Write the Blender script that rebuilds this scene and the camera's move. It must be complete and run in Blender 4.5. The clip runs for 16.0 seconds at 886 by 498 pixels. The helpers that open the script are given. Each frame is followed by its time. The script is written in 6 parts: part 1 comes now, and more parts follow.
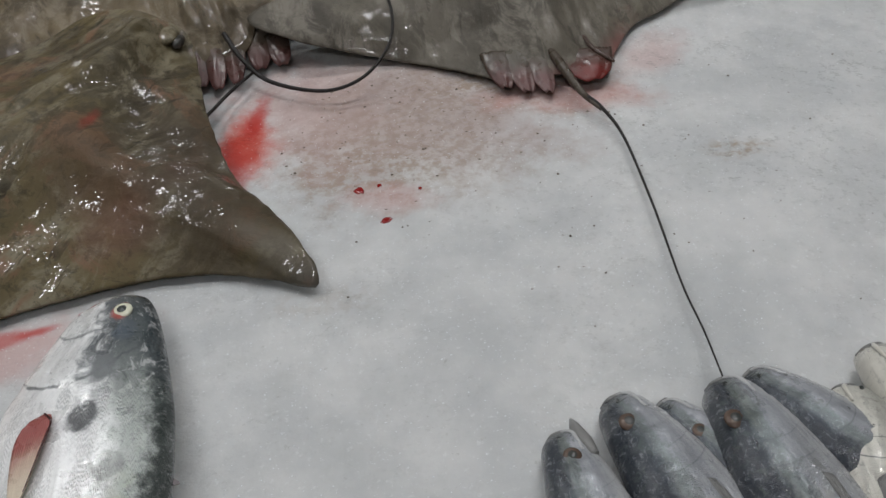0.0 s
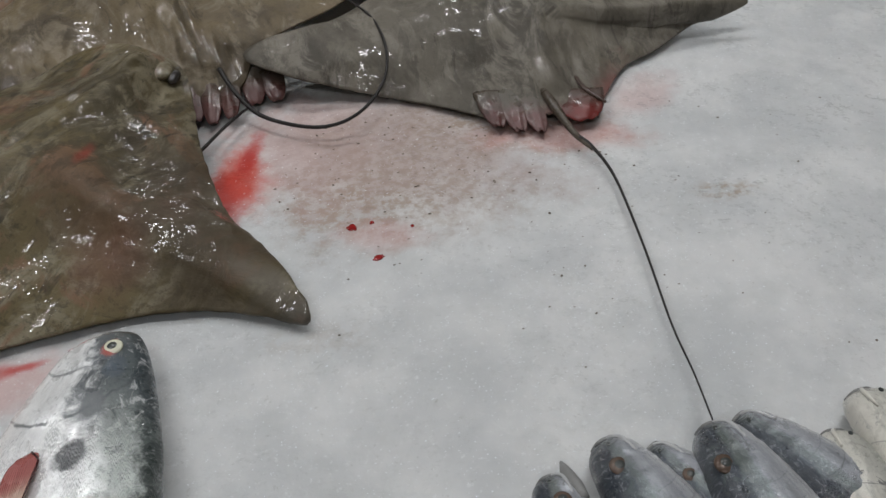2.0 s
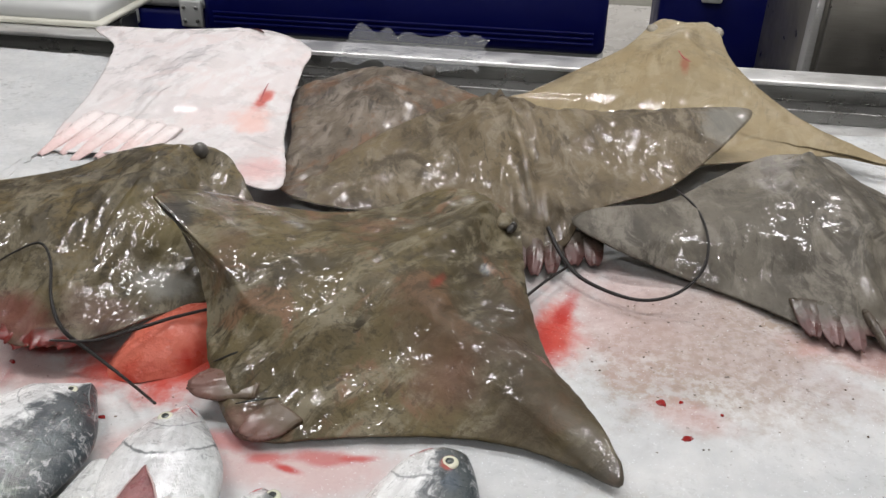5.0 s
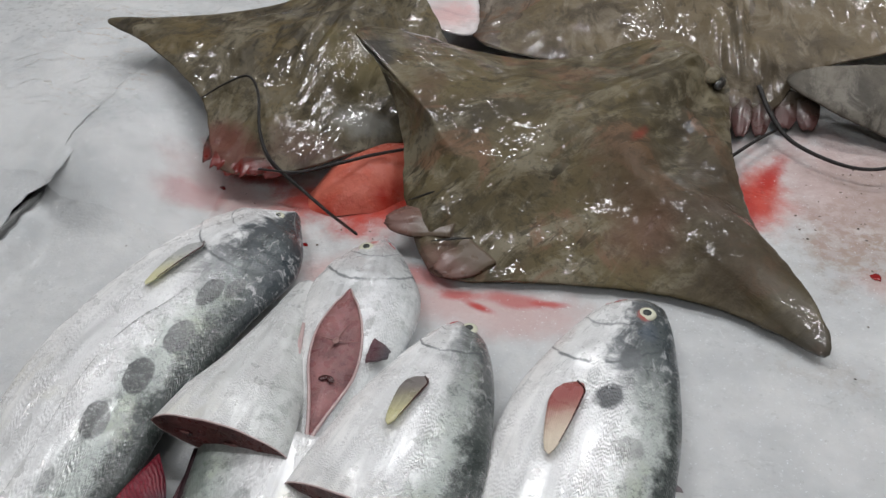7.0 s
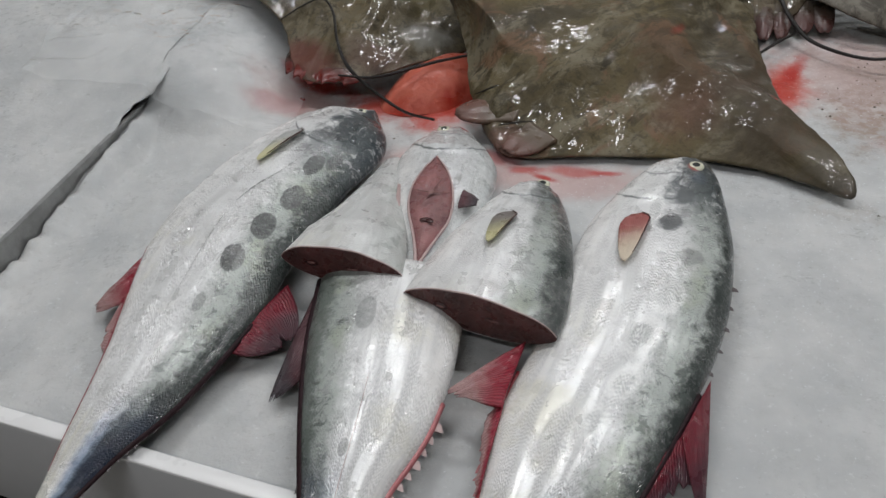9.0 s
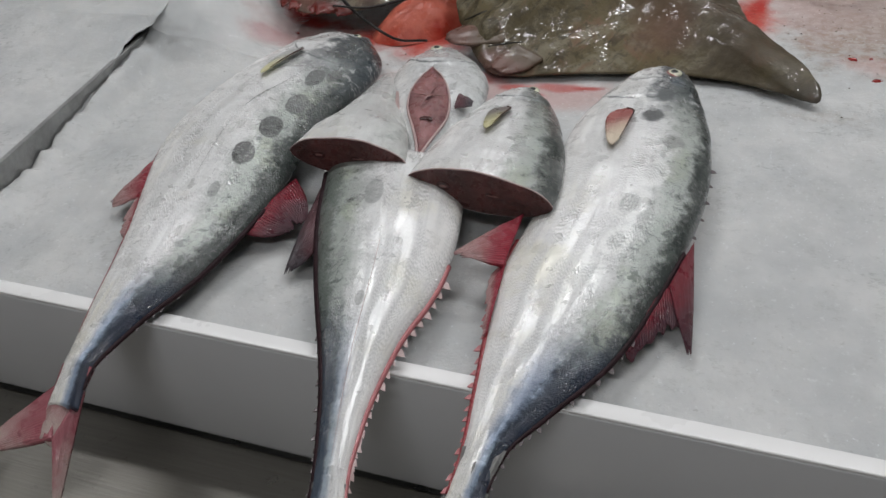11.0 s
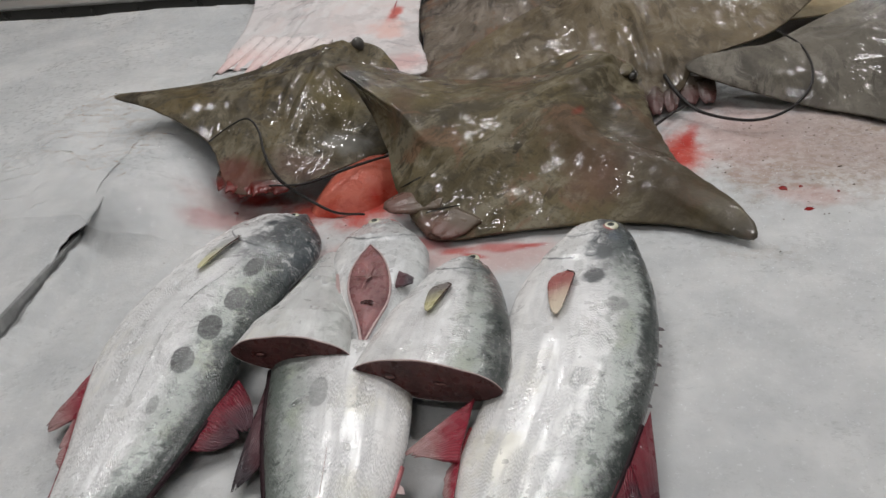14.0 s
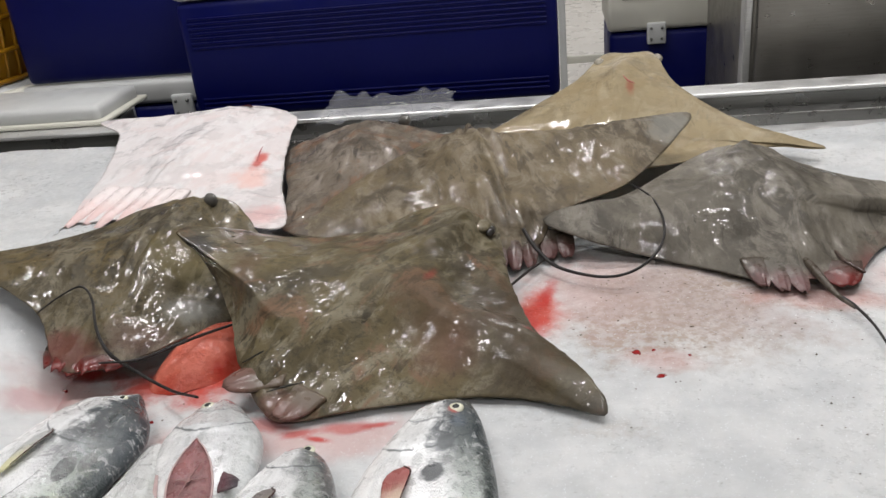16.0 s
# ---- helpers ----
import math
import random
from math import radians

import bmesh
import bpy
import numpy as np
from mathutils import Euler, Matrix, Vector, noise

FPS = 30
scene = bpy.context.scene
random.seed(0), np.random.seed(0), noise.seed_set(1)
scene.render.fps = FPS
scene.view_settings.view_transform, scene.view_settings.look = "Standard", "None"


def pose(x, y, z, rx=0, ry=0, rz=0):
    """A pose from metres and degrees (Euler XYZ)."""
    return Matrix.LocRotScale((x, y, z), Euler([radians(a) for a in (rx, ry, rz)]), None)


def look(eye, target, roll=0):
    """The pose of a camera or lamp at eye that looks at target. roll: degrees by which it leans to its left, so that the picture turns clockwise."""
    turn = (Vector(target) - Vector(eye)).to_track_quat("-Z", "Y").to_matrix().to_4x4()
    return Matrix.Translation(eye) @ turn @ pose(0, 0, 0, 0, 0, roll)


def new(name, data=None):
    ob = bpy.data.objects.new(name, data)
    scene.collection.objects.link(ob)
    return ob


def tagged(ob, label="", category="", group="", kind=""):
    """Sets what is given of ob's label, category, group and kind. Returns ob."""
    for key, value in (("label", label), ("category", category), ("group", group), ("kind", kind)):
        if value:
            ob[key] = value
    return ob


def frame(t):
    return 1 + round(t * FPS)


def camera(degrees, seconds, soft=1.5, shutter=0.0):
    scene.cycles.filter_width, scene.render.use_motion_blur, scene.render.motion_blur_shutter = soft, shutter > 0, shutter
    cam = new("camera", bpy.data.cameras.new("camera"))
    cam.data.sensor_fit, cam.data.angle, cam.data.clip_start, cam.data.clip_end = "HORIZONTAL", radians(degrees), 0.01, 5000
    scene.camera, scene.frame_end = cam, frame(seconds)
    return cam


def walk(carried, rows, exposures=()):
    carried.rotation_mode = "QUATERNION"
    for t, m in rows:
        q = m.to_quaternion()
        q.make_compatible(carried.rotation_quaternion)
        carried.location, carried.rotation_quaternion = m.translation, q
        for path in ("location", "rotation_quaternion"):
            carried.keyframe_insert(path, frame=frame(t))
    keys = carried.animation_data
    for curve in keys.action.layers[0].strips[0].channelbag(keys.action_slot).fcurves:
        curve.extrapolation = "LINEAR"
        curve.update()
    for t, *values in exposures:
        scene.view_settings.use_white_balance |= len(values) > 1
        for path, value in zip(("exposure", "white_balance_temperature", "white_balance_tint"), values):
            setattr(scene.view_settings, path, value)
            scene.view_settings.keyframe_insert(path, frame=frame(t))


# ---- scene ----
cam = camera(55.9, 16.0)
PATH = [
    (0, (0.039, -0.012, 0.661), (0.144, 1.426, -0.726), -4.6),
    (0.5, (0.044, -0.008, 0.658), (0.181, 1.411, -0.745), -4.4),
    (1, (0.046, 0.0, 0.653), (0.185, 1.418, -0.751), -4.6),
    (1.5, (0.051, 0.002, 0.661), (0.196, 1.426, -0.736), -4.3),
    (2, (0.038, -0.007, 0.672), (0.175, 1.473, -0.665), -3.2),
    (2.5, (0.015, -0.021, 0.696), (0.167, 1.626, -0.428), -1.9),
    (3, (-0.018, -0.035, 0.706), (0.127, 1.663, -0.34), 0.3),
    (3.5, (-0.059, -0.046, 0.711), (-0.008, 1.664, -0.325), 1.5),
    (4, (-0.097, -0.059, 0.711), (-0.234, 1.649, -0.32), 1.0),
    (4.2, (-0.107, -0.066, 0.713), (-0.284, 1.64, -0.315), 0.9),
    (6.3, (-0.183, -0.057, 0.737), (-0.692, 1.525, -0.375), -1.5),
    (6.5, (-0.189, -0.059, 0.721), (-0.731, 1.459, -0.463), -2.4),
    (7, (-0.19, -0.082, 0.689), (-0.795, 1.336, -0.585), -3.3),
    (7.5, (-0.158, -0.114, 0.685), (-0.824, 1.271, -0.594), -4.0),
    (8, (-0.165, -0.169, 0.679), (-0.848, 1.222, -0.587), -3.7),
    (8.5, (-0.206, -0.244, 0.669), (-0.86, 1.173, -0.583), -4.5),
    (9, (-0.202, -0.317, 0.655), (-0.816, 1.102, -0.613), -5.2),
    (9.5, (-0.189, -0.361, 0.649), (-0.779, 1.056, -0.634), -4.7),
    (10, (-0.178, -0.405, 0.637), (-0.74, 1.033, -0.634), -3.9),
    (10.2, (-0.182, -0.418, 0.626), (-0.73, 1.028, -0.643), -3.4),
    (12.3, (-0.2, -0.488, 0.573), (-0.745, 0.988, -0.661), -6.3),
    (12.5, (-0.196, -0.481, 0.584), (-0.74, 1.004, -0.641), -6.6),
    (13, (-0.189, -0.453, 0.612), (-0.724, 1.064, -0.575), -7.7),
    (13.5, (-0.192, -0.42, 0.622), (-0.712, 1.181, -0.458), -7.8),
    (14, (-0.179, -0.388, 0.642), (-0.682, 1.241, -0.404), -8.4),
    (14.5, (-0.168, -0.357, 0.66), (-0.649, 1.317, -0.324), -8.3),
    (15, (-0.153, -0.326, 0.675), (-0.572, 1.41, -0.225), -7.2),
    (15.5, (-0.118, -0.294, 0.687), (-0.497, 1.472, -0.172), -6.9),
    (16, (-0.095, -0.273, 0.689), (-0.391, 1.513, -0.161), -6.2),
]
EXPOSURES = [(0.0, -0.5, 6350, 10), (1.6, -0.5, 6350, 10), (2.2, -0.44, 6350, 10), (2.6, -0.35, 6450, 11), (3.2, 0.15, 6500, 12), (4.2, 0.18, 6500, 12), (6.4, 0.15, 6400, 12), (7.0, -0.25, 6300, 11), (8.0, -0.36, 6300, 11), (9.0, -0.46, 6350, 10), (10.2, -0.45, 6350, 10), (12.3, -0.36, 6450, 11), (13.0, -0.36, 6500, 11), (13.6, -0.4, 6500, 11), (14.5, -0.25, 6550, 12), (15.2, 0.02, 6500, 12), (16.0, 0.15, 6500, 12)]
walk(cam, [(t, look(eye, target, roll)) for t, eye, target, roll in PATH], EXPOSURES)

# ---------------------------------------------------------------- light
def build_world():
    w = bpy.data.worlds.new("world")
    scene.world = w
    w.use_nodes = True
    b = w.node_tree.nodes["Background"]
    b.inputs[0].default_value = (1.0, 0.98, 0.96, 1)
    b.inputs[1].default_value = 0.15


build_world()
LAMP_POWER = 25.0
CEILING_Z = 2.7
LAMPS = [(-0.3, -1.7), (-1.6, 0.9), (0.6, 0.9), (-0.9, 2.3), (1.4, 2.3), (-1.3, 7.4), (0.5, 7.4), (2.2, 7.4)]

# ---------------------------------------------------------------- node helpers


class Nodes:
    """Short writing for node materials."""

    def __init__(self, name):
        self.mat = bpy.data.materials.new(name)
        self.mat.use_nodes = True
        self.t = self.mat.node_tree
        self.bsdf = self.t.nodes["Principled BSDF"]

    def link(self, value, socket):
        if isinstance(value, bpy.types.NodeSocket):
            self.t.links.new(value, socket)
        else:
            socket.default_value = value

    def node(self, kind, **inputs):
        n = self.t.nodes.new(kind)
        for key, value in inputs.items():
            self.link(value, n.inputs[key.replace("_", " ")])
        return n

    def coords(self, which="Object"):
        return self.node("ShaderNodeTexCoord").outputs[which]

    def position(self):
        return self.node("ShaderNodeNewGeometry").outputs["Position"]

    def scaled(self, vec, x, y, z):
        n = self.node("ShaderNodeMapping")
        self.link(vec, n.inputs["Vector"])
        n.inputs["Scale"].default_value = (x, y, z)
        return n.outputs[0]

    def noise(self, vec, scale, detail=4.0, rough=0.55, distort=0.0):
        n = self.node("ShaderNodeTexNoise", Vector=vec, Scale=scale, Detail=detail, Roughness=rough, Distortion=distort)
        return n.outputs["Fac"]

    def voronoi(self, vec, scale, feature="F1"):
        n = self.node("ShaderNodeTexVoronoi")
        n.feature = feature
        self.link(vec, n.inputs["Vector"])
        n.inputs["Scale"].default_value = scale
        return n.outputs["Distance"]

    def math(self, op, a, b=0.0, clamp=False):
        n = self.node("ShaderNodeMath")
        n.operation, n.use_clamp = op, clamp
        self.link(a, n.inputs[0])
        self.link(b, n.inputs[1])
        return n.outputs[0]

    def band(self, value, lo, hi, out_lo=0.0, out_hi=1.0):
        n = self.node("ShaderNodeMapRange")
        n.interpolation_type = "SMOOTHSTEP"
        self.link(value, n.inputs["Value"])
        for key, v in (("From Min", lo), ("From Max", hi), ("To Min", out_lo), ("To Max", out_hi)):
            n.inputs[key].default_value = v
        return n.outputs["Result"]

    def mix(self, fac, a, b):
        n = self.node("ShaderNodeMix")
        n.data_type = "RGBA"
        self.link(fac, n.inputs[0])
        self.link((*a, 1) if isinstance(a, tuple) else a, n.inputs[6])
        self.link((*b, 1) if isinstance(b, tuple) else b, n.inputs[7])
        return n.outputs[2]

    def dist2(self, vec, x, y, sx=1.0, sy=1.0, turn=0.0):
        """Distance in the xy plane from (x, y), in ellipse units."""
        n = self.node("ShaderNodeVectorMath")
        n.operation = "SUBTRACT"
        self.link(vec, n.inputs[0])
        n.inputs[1].default_value = (x, y, 0)
        m = self.node("ShaderNodeMapping")
        m.vector_type = "TEXTURE"
        self.t.links.new(n.outputs[0], m.inputs["Vector"])
        m.inputs["Rotation"].default_value = (0, 0, radians(turn))
        m.inputs["Scale"].default_value = (sx, sy, 1e6)
        k = self.node("ShaderNodeVectorMath")
        k.operation = "LENGTH"
        self.t.links.new(m.outputs[0], k.inputs[0])
        return k.outputs["Value"]

    def bump(self, height, strength, distance, before=None):
        n = self.node("ShaderNodeBump", Height=height, Strength=strength, Distance=distance)
        if before is not None:
            self.link(before, n.inputs["Normal"])
        return n.outputs[0]

    def done(self, **inputs):
        for key, value in inputs.items():
            s = self.bsdf.inputs[key.replace("_", " ")]
            self.link((*value, 1) if isinstance(value, tuple) and len(value) == 3 and s.type == "RGBA" else value, s)
        return self.mat


def plain(name, color, rough=0.5, metal=0.0, vary=0.15, scale=8.0, bump=0.0, **more):
    n = Nodes(name)
    p = n.coords()
    f = n.noise(p, scale, 5, 0.6)
    dark = tuple(c * (1 - vary) for c in color)
    light = tuple(min(1, c * (1 + vary)) for c in color)
    args = dict(Base_Color=n.mix(f, dark, light), Roughness=n.band(n.noise(p, scale * 3, 3), 0.3, 0.7, rough * 0.8, min(1, rough * 1.2)), Metallic=metal)
    if bump:
        args["Normal"] = n.bump(n.noise(p, scale * 12, 4), 0.4, bump)
    args.update(more)
    return n.done(**args)


# ---------------------------------------------------------------- materials
BLOOD = (0.42, 0.02, 0.012)
PINK = (0.54, 0.31, 0.285)
SMEAR = (0.46, 0.055, 0.035)
BROWN = (0.30, 0.22, 0.15)
# x, y, radius along, radius across, turn, colour, strength
STAINS = [
    (0.06, 0.98, 0.28, 0.16, -20, PINK, 0.38), (0.02, 0.90, 0.16, 0.16, 0, BROWN, 0.95), (0.20, 0.99, 0.22, 0.09, -15, BROWN, 0.9), (0.10, 0.86, 0.20, 0.10, -10, BROWN, 0.55),
    (-0.05, 0.98, 0.15, 0.16, 0, PINK, 0.4), (0.06, 0.95, 0.24, 0.20, -15, (0.36, 0.305, 0.28), 0.62), (0.03, 0.78, 0.07, 0.035, -10, PINK, 0.4), (0.30, 0.95, 0.14, 0.05, -10, PINK, 0.6),
    (-0.43, 0.60, 0.2, 0.05, 8, PINK, 0.55), (-0.40, 0.625, 0.05, 0.014, 4, BLOOD, 0.6), (-0.47, 0.612, 0.03, 0.012, 10, BLOOD, 0.7), (-0.44, 0.600, 0.025, 0.007, -12, BLOOD, 0.9), (-0.36, 0.632, 0.025, 0.008, 12, BLOOD, 0.8), (-0.52, 0.63, 0.05, 0.02, 0, BLOOD, 0.6),
    (-0.82, 0.70, 0.16, 0.05, -15, PINK, 0.6), (-0.90, 0.68, 0.06, 0.03, 20, BLOOD, 0.35), (-0.86, 0.77, 0.08, 0.03, -8, BLOOD, 0.95),
    (-0.14, 0.93, 0.05, 0.10, 12, PINK, 0.9), (0.48, 0.79, 0.05, 0.025, 0, BROWN, 0.7), (0.44, 1.03, 0.1, 0.05, 40, PINK, 0.4),
    (-0.05, 0.62, 0.08, 0.03, 0, BROWN, 0.2), (-0.150, 0.92, 0.042, 0.095, -8, SMEAR, 1.0), (-0.135, 0.985, 0.016, 0.06, -16, BLOOD, 0.8), (-0.165, 0.88, 0.03, 0.07, 5, BLOOD, 0.6),
    (-0.67, 0.78, 0.15, 0.10, 25, SMEAR, 1.0), (-0.63, 0.77, 0.09, 0.10, 10, SMEAR, 1.0), (-0.74, 0.74, 0.08, 0.035, -10, SMEAR, 0.7), (-0.60, 0.60, 0.1, 0.05, 0, PINK, 0.7),
]


def ice_material(name, stains_and_tones):
    n = Nodes(name)
    p = n.position()
    big, mid, fine = n.noise(p, 7.0, 5, 0.6), n.noise(p, 40, 5, 0.65), n.noise(p, 260, 3, 0.7)
    col = n.mix(n.band(big, 0.3, 0.7), (0.46, 0.475, 0.48), (0.61, 0.615, 0.61))
    col = n.mix(n.math("MULTIPLY", n.band(n.noise(p, 16, 5, 0.65), 0.48, 0.68), 0.45), col, (0.47, 0.485, 0.48))
    col = n.mix(n.math("MULTIPLY", n.band(n.noise(p, 120, 4, 0.7), 0.58, 0.72), 0.35), col, (0.78, 0.80, 0.80))
    col = n.mix(n.math("MULTIPLY", n.band(n.noise(p, 95, 5, 0.75), 0.62, 0.70), 0.42), col, (0.30, 0.30, 0.28))
    warp = n.math("MULTIPLY", n.math("SUBTRACT", n.noise(p, 14, 6, 0.7), 0.5), 1.5)
    for x, y, a, b, turn, color, strength in stains_and_tones:
        d = n.math("ADD", n.dist2(p, x, y, a, b, turn), warp)
        f = n.math("MULTIPLY", n.band(d, 0.25, 1.15, 1.0, 0.0), strength)
        if color == BROWN:
            f = n.math("MULTIPLY", f, n.band(n.noise(p, 70, 5, 0.7), 0.40, 0.62))
        col = n.mix(f, col, color)
    height = n.math("ADD", n.math("MULTIPLY", mid, 1.0), n.math("MULTIPLY", fine, 0.4))
    normal = n.bump(height, 0.5, 0.0030)
    facets = n.bump(n.noise(p, 240, 1.0, 0.5), 1.0, 0.0075)
    wet = n.math("MULTIPLY", n.band(n.noise(p, 75, 4, 0.7), 0.52, 0.60), n.band(n.noise(p, 6, 4, 0.6), 0.42, 0.60, 0.15, 1.0))
    return n.done(Base_Color=col, Roughness=n.band(n.noise(p, 90, 3), 0.35, 0.6, 0.32, 0.6), Normal=normal, Coat_Weight=wet, Coat_IOR=1.45, Coat_Roughness=0.03, Coat_Normal=facets, Subsurface_Weight=0.35, Subsurface_Radius=(0.02, 0.022, 0.024), Subsurface_Scale=0.5, Specular_IOR_Level=0.35)


def ray_skin(name, base, dark, pale, stains_and_tones=(), wrinkle=1.0, rust=(0.17, 0.095, 0.055), spots=1.0, axis=90.0):
    """Wet ray skin: clouded, creased along the body's axis, glossy under slime."""
    n = Nodes(name)
    p = n.position()
    m = n.node("ShaderNodeMapping")
    m.vector_type = "TEXTURE"
    n.link(p, m.inputs["Vector"])
    m.inputs["Rotation"].default_value = (0, 0, radians(axis))
    along = m.outputs[0]
    big = n.noise(p, 5, 6, 0.6, 0.8)
    mid = n.noise(n.scaled(along, 0.45, 1.0, 1.0), 19, 7, 0.70, 0.8)
    col = n.mix(n.band(big, 0.36, 0.62), dark, base)
    col = n.mix(n.math("MULTIPLY", n.band(mid, 0.47, 0.60), 0.85), col, pale)
    col = n.mix(n.math("MULTIPLY", n.band(n.noise(p, 7, 6, 0.7, 1.2), 0.51, 0.62), 0.8), col, rust)
    col = n.mix(n.math("MULTIPLY", n.band(n.noise(p, 11, 7, 0.75, 0.6), 0.55, 0.63), 0.7 * min(1.0, spots + 0.3)), col, tuple(c * 0.75 for c in dark))
    dash = n.noise(n.scaled(along, 17, 64, 24), 1.0, 5, 0.64, 0.6)
    where = n.band(n.noise(p, 6.5, 4, 0.6), 0.44, 0.60, 0.05, 1.0)
    crease = n.math("MULTIPLY", n.band(dash, 0.54, 0.61), where)
    # shade inside the creases, put into the colour
    col = n.mix(n.math("MULTIPLY", crease, 0.85 * min(1.0, spots + 0.25)), col, tuple(c * 0.42 for c in dark))
    col = n.mix(n.math("MULTIPLY", n.band(n.noise(p, 42, 6, 0.75, 0.4), 0.55, 0.61), 0.62 * max(0.0, spots)), col, tuple(c * 0.45 for c in dark))
    col = n.mix(n.math("MULTIPLY", n.band(n.noise(p, 110, 4, 0.7), 0.56, 0.62), 0.5 * max(0.0, spots)), col, tuple(c * 0.5 for c in dark))
    warp = n.math("MULTIPLY", n.math("SUBTRACT", n.noise(p, 22, 6, 0.7), 0.5), 1.6)
    for x, y, a, b, turn, color, strength in stains_and_tones:
        d = n.math("ADD", n.dist2(p, x, y, a, b, turn), warp)
        col = n.mix(n.math("MULTIPLY", n.band(d, 0.3, 1.1, 1.0, 0.0), strength), col, color)
    h = n.math("ADD", n.noise(p, 24, 6, 0.6, 1.2), n.math("MULTIPLY", n.noise(p, 150, 4, 0.7), 0.2))
    h = n.math("SUBTRACT", h, n.math("MULTIPLY", crease, 0.5))
    normal = n.bump(h, 0.28 * wrinkle, 0.007)
    swell = n.math("ADD", n.math("MULTIPLY", n.noise(n.scaled(along, 20, 32, 26), 1.0, 1.0, 0.4), 0.60), n.math("MULTIPLY", n.noise(p, 185, 1.0, 0.3), 0.20))
    wet = n.bump(swell, 0.75, 0.0062 * min(1.0, wrinkle))
    return n.done(Base_Color=col, Roughness=n.band(n.noise(p, 30, 4), 0.3, 0.7, 0.45, 0.6), Normal=normal, Specular_IOR_Level=0.2,
                  Coat_Weight=n.band(n.noise(p, 7.5, 6, 0.68), 0.49, 0.56, 0.03, 0.95), Coat_IOR=1.55, Coat_Roughness=0.02, Coat_Normal=wet)


def fish_skin(name, back, flank, belly, spots=(), spot_color=(0.16, 0.17, 0.17), metal=0.20, turn_back=0.88, rings=False, tail=0.9, head=0.8, marks=(), mottle=1.0, gill=0.22, crown_shift=0.0, plates=1.0):
    """Silver skin: uv x runs nose to tail, y belly to back."""
    n = Nodes(name)
    uv = n.coords("UV")
    p = n.position()
    sep = n.node("ShaderNodeSeparateXYZ", Vector=uv)
    x = sep.outputs["X"]
    wob = n.math("SUBTRACT", n.noise(p, 22, 6, 0.7), 0.5)
    y = n.math("ADD", sep.outputs["Y"], n.math("MULTIPLY", wob, 0.26))
    dim, white = tuple(c * 0.55 for c in flank), tuple(min(0.92, c * 1.28) for c in flank)
    behind = n.band(x, gill - 0.02, gill + 0.06)
    # pale belly, clouded silver flank, warm tint low on the body
    col = n.mix(n.band(y, 0.05, 0.34), belly, flank)
    warm = n.math("MULTIPLY", n.band(n.noise(p, 12, 5, 0.6), 0.46, 0.62), n.math("MULTIPLY", n.band(x, 0.35, 0.55), n.band(y, 0.62, 0.30)))
    col = n.mix(n.math("MULTIPLY", warm, 0.55), col, (0.70, 0.68, 0.56))
    shade = n.noise(n.scaled(uv, 5, 11, 1), 1.0, 6, 0.62, 0.6)
    col = n.mix(n.math("MULTIPLY", n.band(shade, 0.46, 0.62), 0.5), col, tuple(c * 0.66 for c in flank))
    # rows of small scales, rubbed off in patches
    wave = n.math("SINE", n.math("ADD", n.math("MULTIPLY", x, 1050.0), n.math("MULTIPLY", n.noise(n.scaled(uv, 26, 46, 1), 1.0, 2, 0.5), 30.0)))
    there = n.math("MULTIPLY", n.band(n.noise(n.scaled(uv, 14, 9, 1), 1.0, 4, 0.6), 0.42, 0.56), behind)
    col = n.mix(n.math("MULTIPLY", n.math("MULTIPLY", n.band(wave, -0.2, 0.9), there), 0.36), col, dim)
    col = n.mix(n.math("MULTIPLY", n.math("MULTIPLY", n.band(wave, 0.0, -0.9), there), 0.6), col, white)
    # grey green shoulder, dark back
    grain = n.math("ADD", y, n.math("MULTIPLY", n.math("SUBTRACT", n.noise(p, 80, 6, 0.8, 0.2), 0.5), 0.26))
    lift = n.math("ADD", grain, n.band(x, 0.60, 0.95, 0.0, 0.14))
    col = n.mix(n.math("MULTIPLY", n.band(lift, turn_back - 0.28, turn_back - 0.06), 0.75 * mottle), col, tuple(f * m for f, m in zip(flank, (0.38, 0.43, 0.39))))
    col = n.mix(n.math("MULTIPLY", n.math("MULTIPLY", n.band(n.noise(p, 13, 4, 0.6), 0.50, 0.62), n.band(lift, turn_back - 0.22, turn_back - 0.05)), 0.4 * mottle), col, tuple(f * m for f, m in zip(flank, (0.47, 0.52, 0.36))))
    col = n.mix(n.band(lift, turn_back - 0.04, turn_back + 0.07), col, back)
    flecks = n.math("MULTIPLY", n.band(n.noise(p, 60, 6, 0.75, 0.6), 0.54, 0.63), n.band(y, 0.52, 0.84, 0.0, 0.8 * mottle))
    col = n.mix(flecks, col, (0.09, 0.11, 0.10))
    speck = n.math("MULTIPLY", n.band(n.noise(p, 210, 5, 0.8), 0.54, 0.62), n.band(y, 0.35, 0.85, 0.05 * mottle, 0.55 * mottle))
    col = n.mix(speck, col, tuple(c * 0.25 for c in flank))
    # blue, then black, towards the tail
    col = n.mix(n.math("MULTIPLY", n.math("MULTIPLY", n.band(x, 0.64, 0.76), n.band(grain, 0.40, 0.60)), tail * 0.7), col, (0.10, 0.17, 0.33))
    col = n.mix(n.math("MULTIPLY", n.math("MULTIPLY", n.band(x, 0.60, 0.74), n.band(grain, 0.62, 0.76)), tail), col, (0.008, 0.012, 0.026))
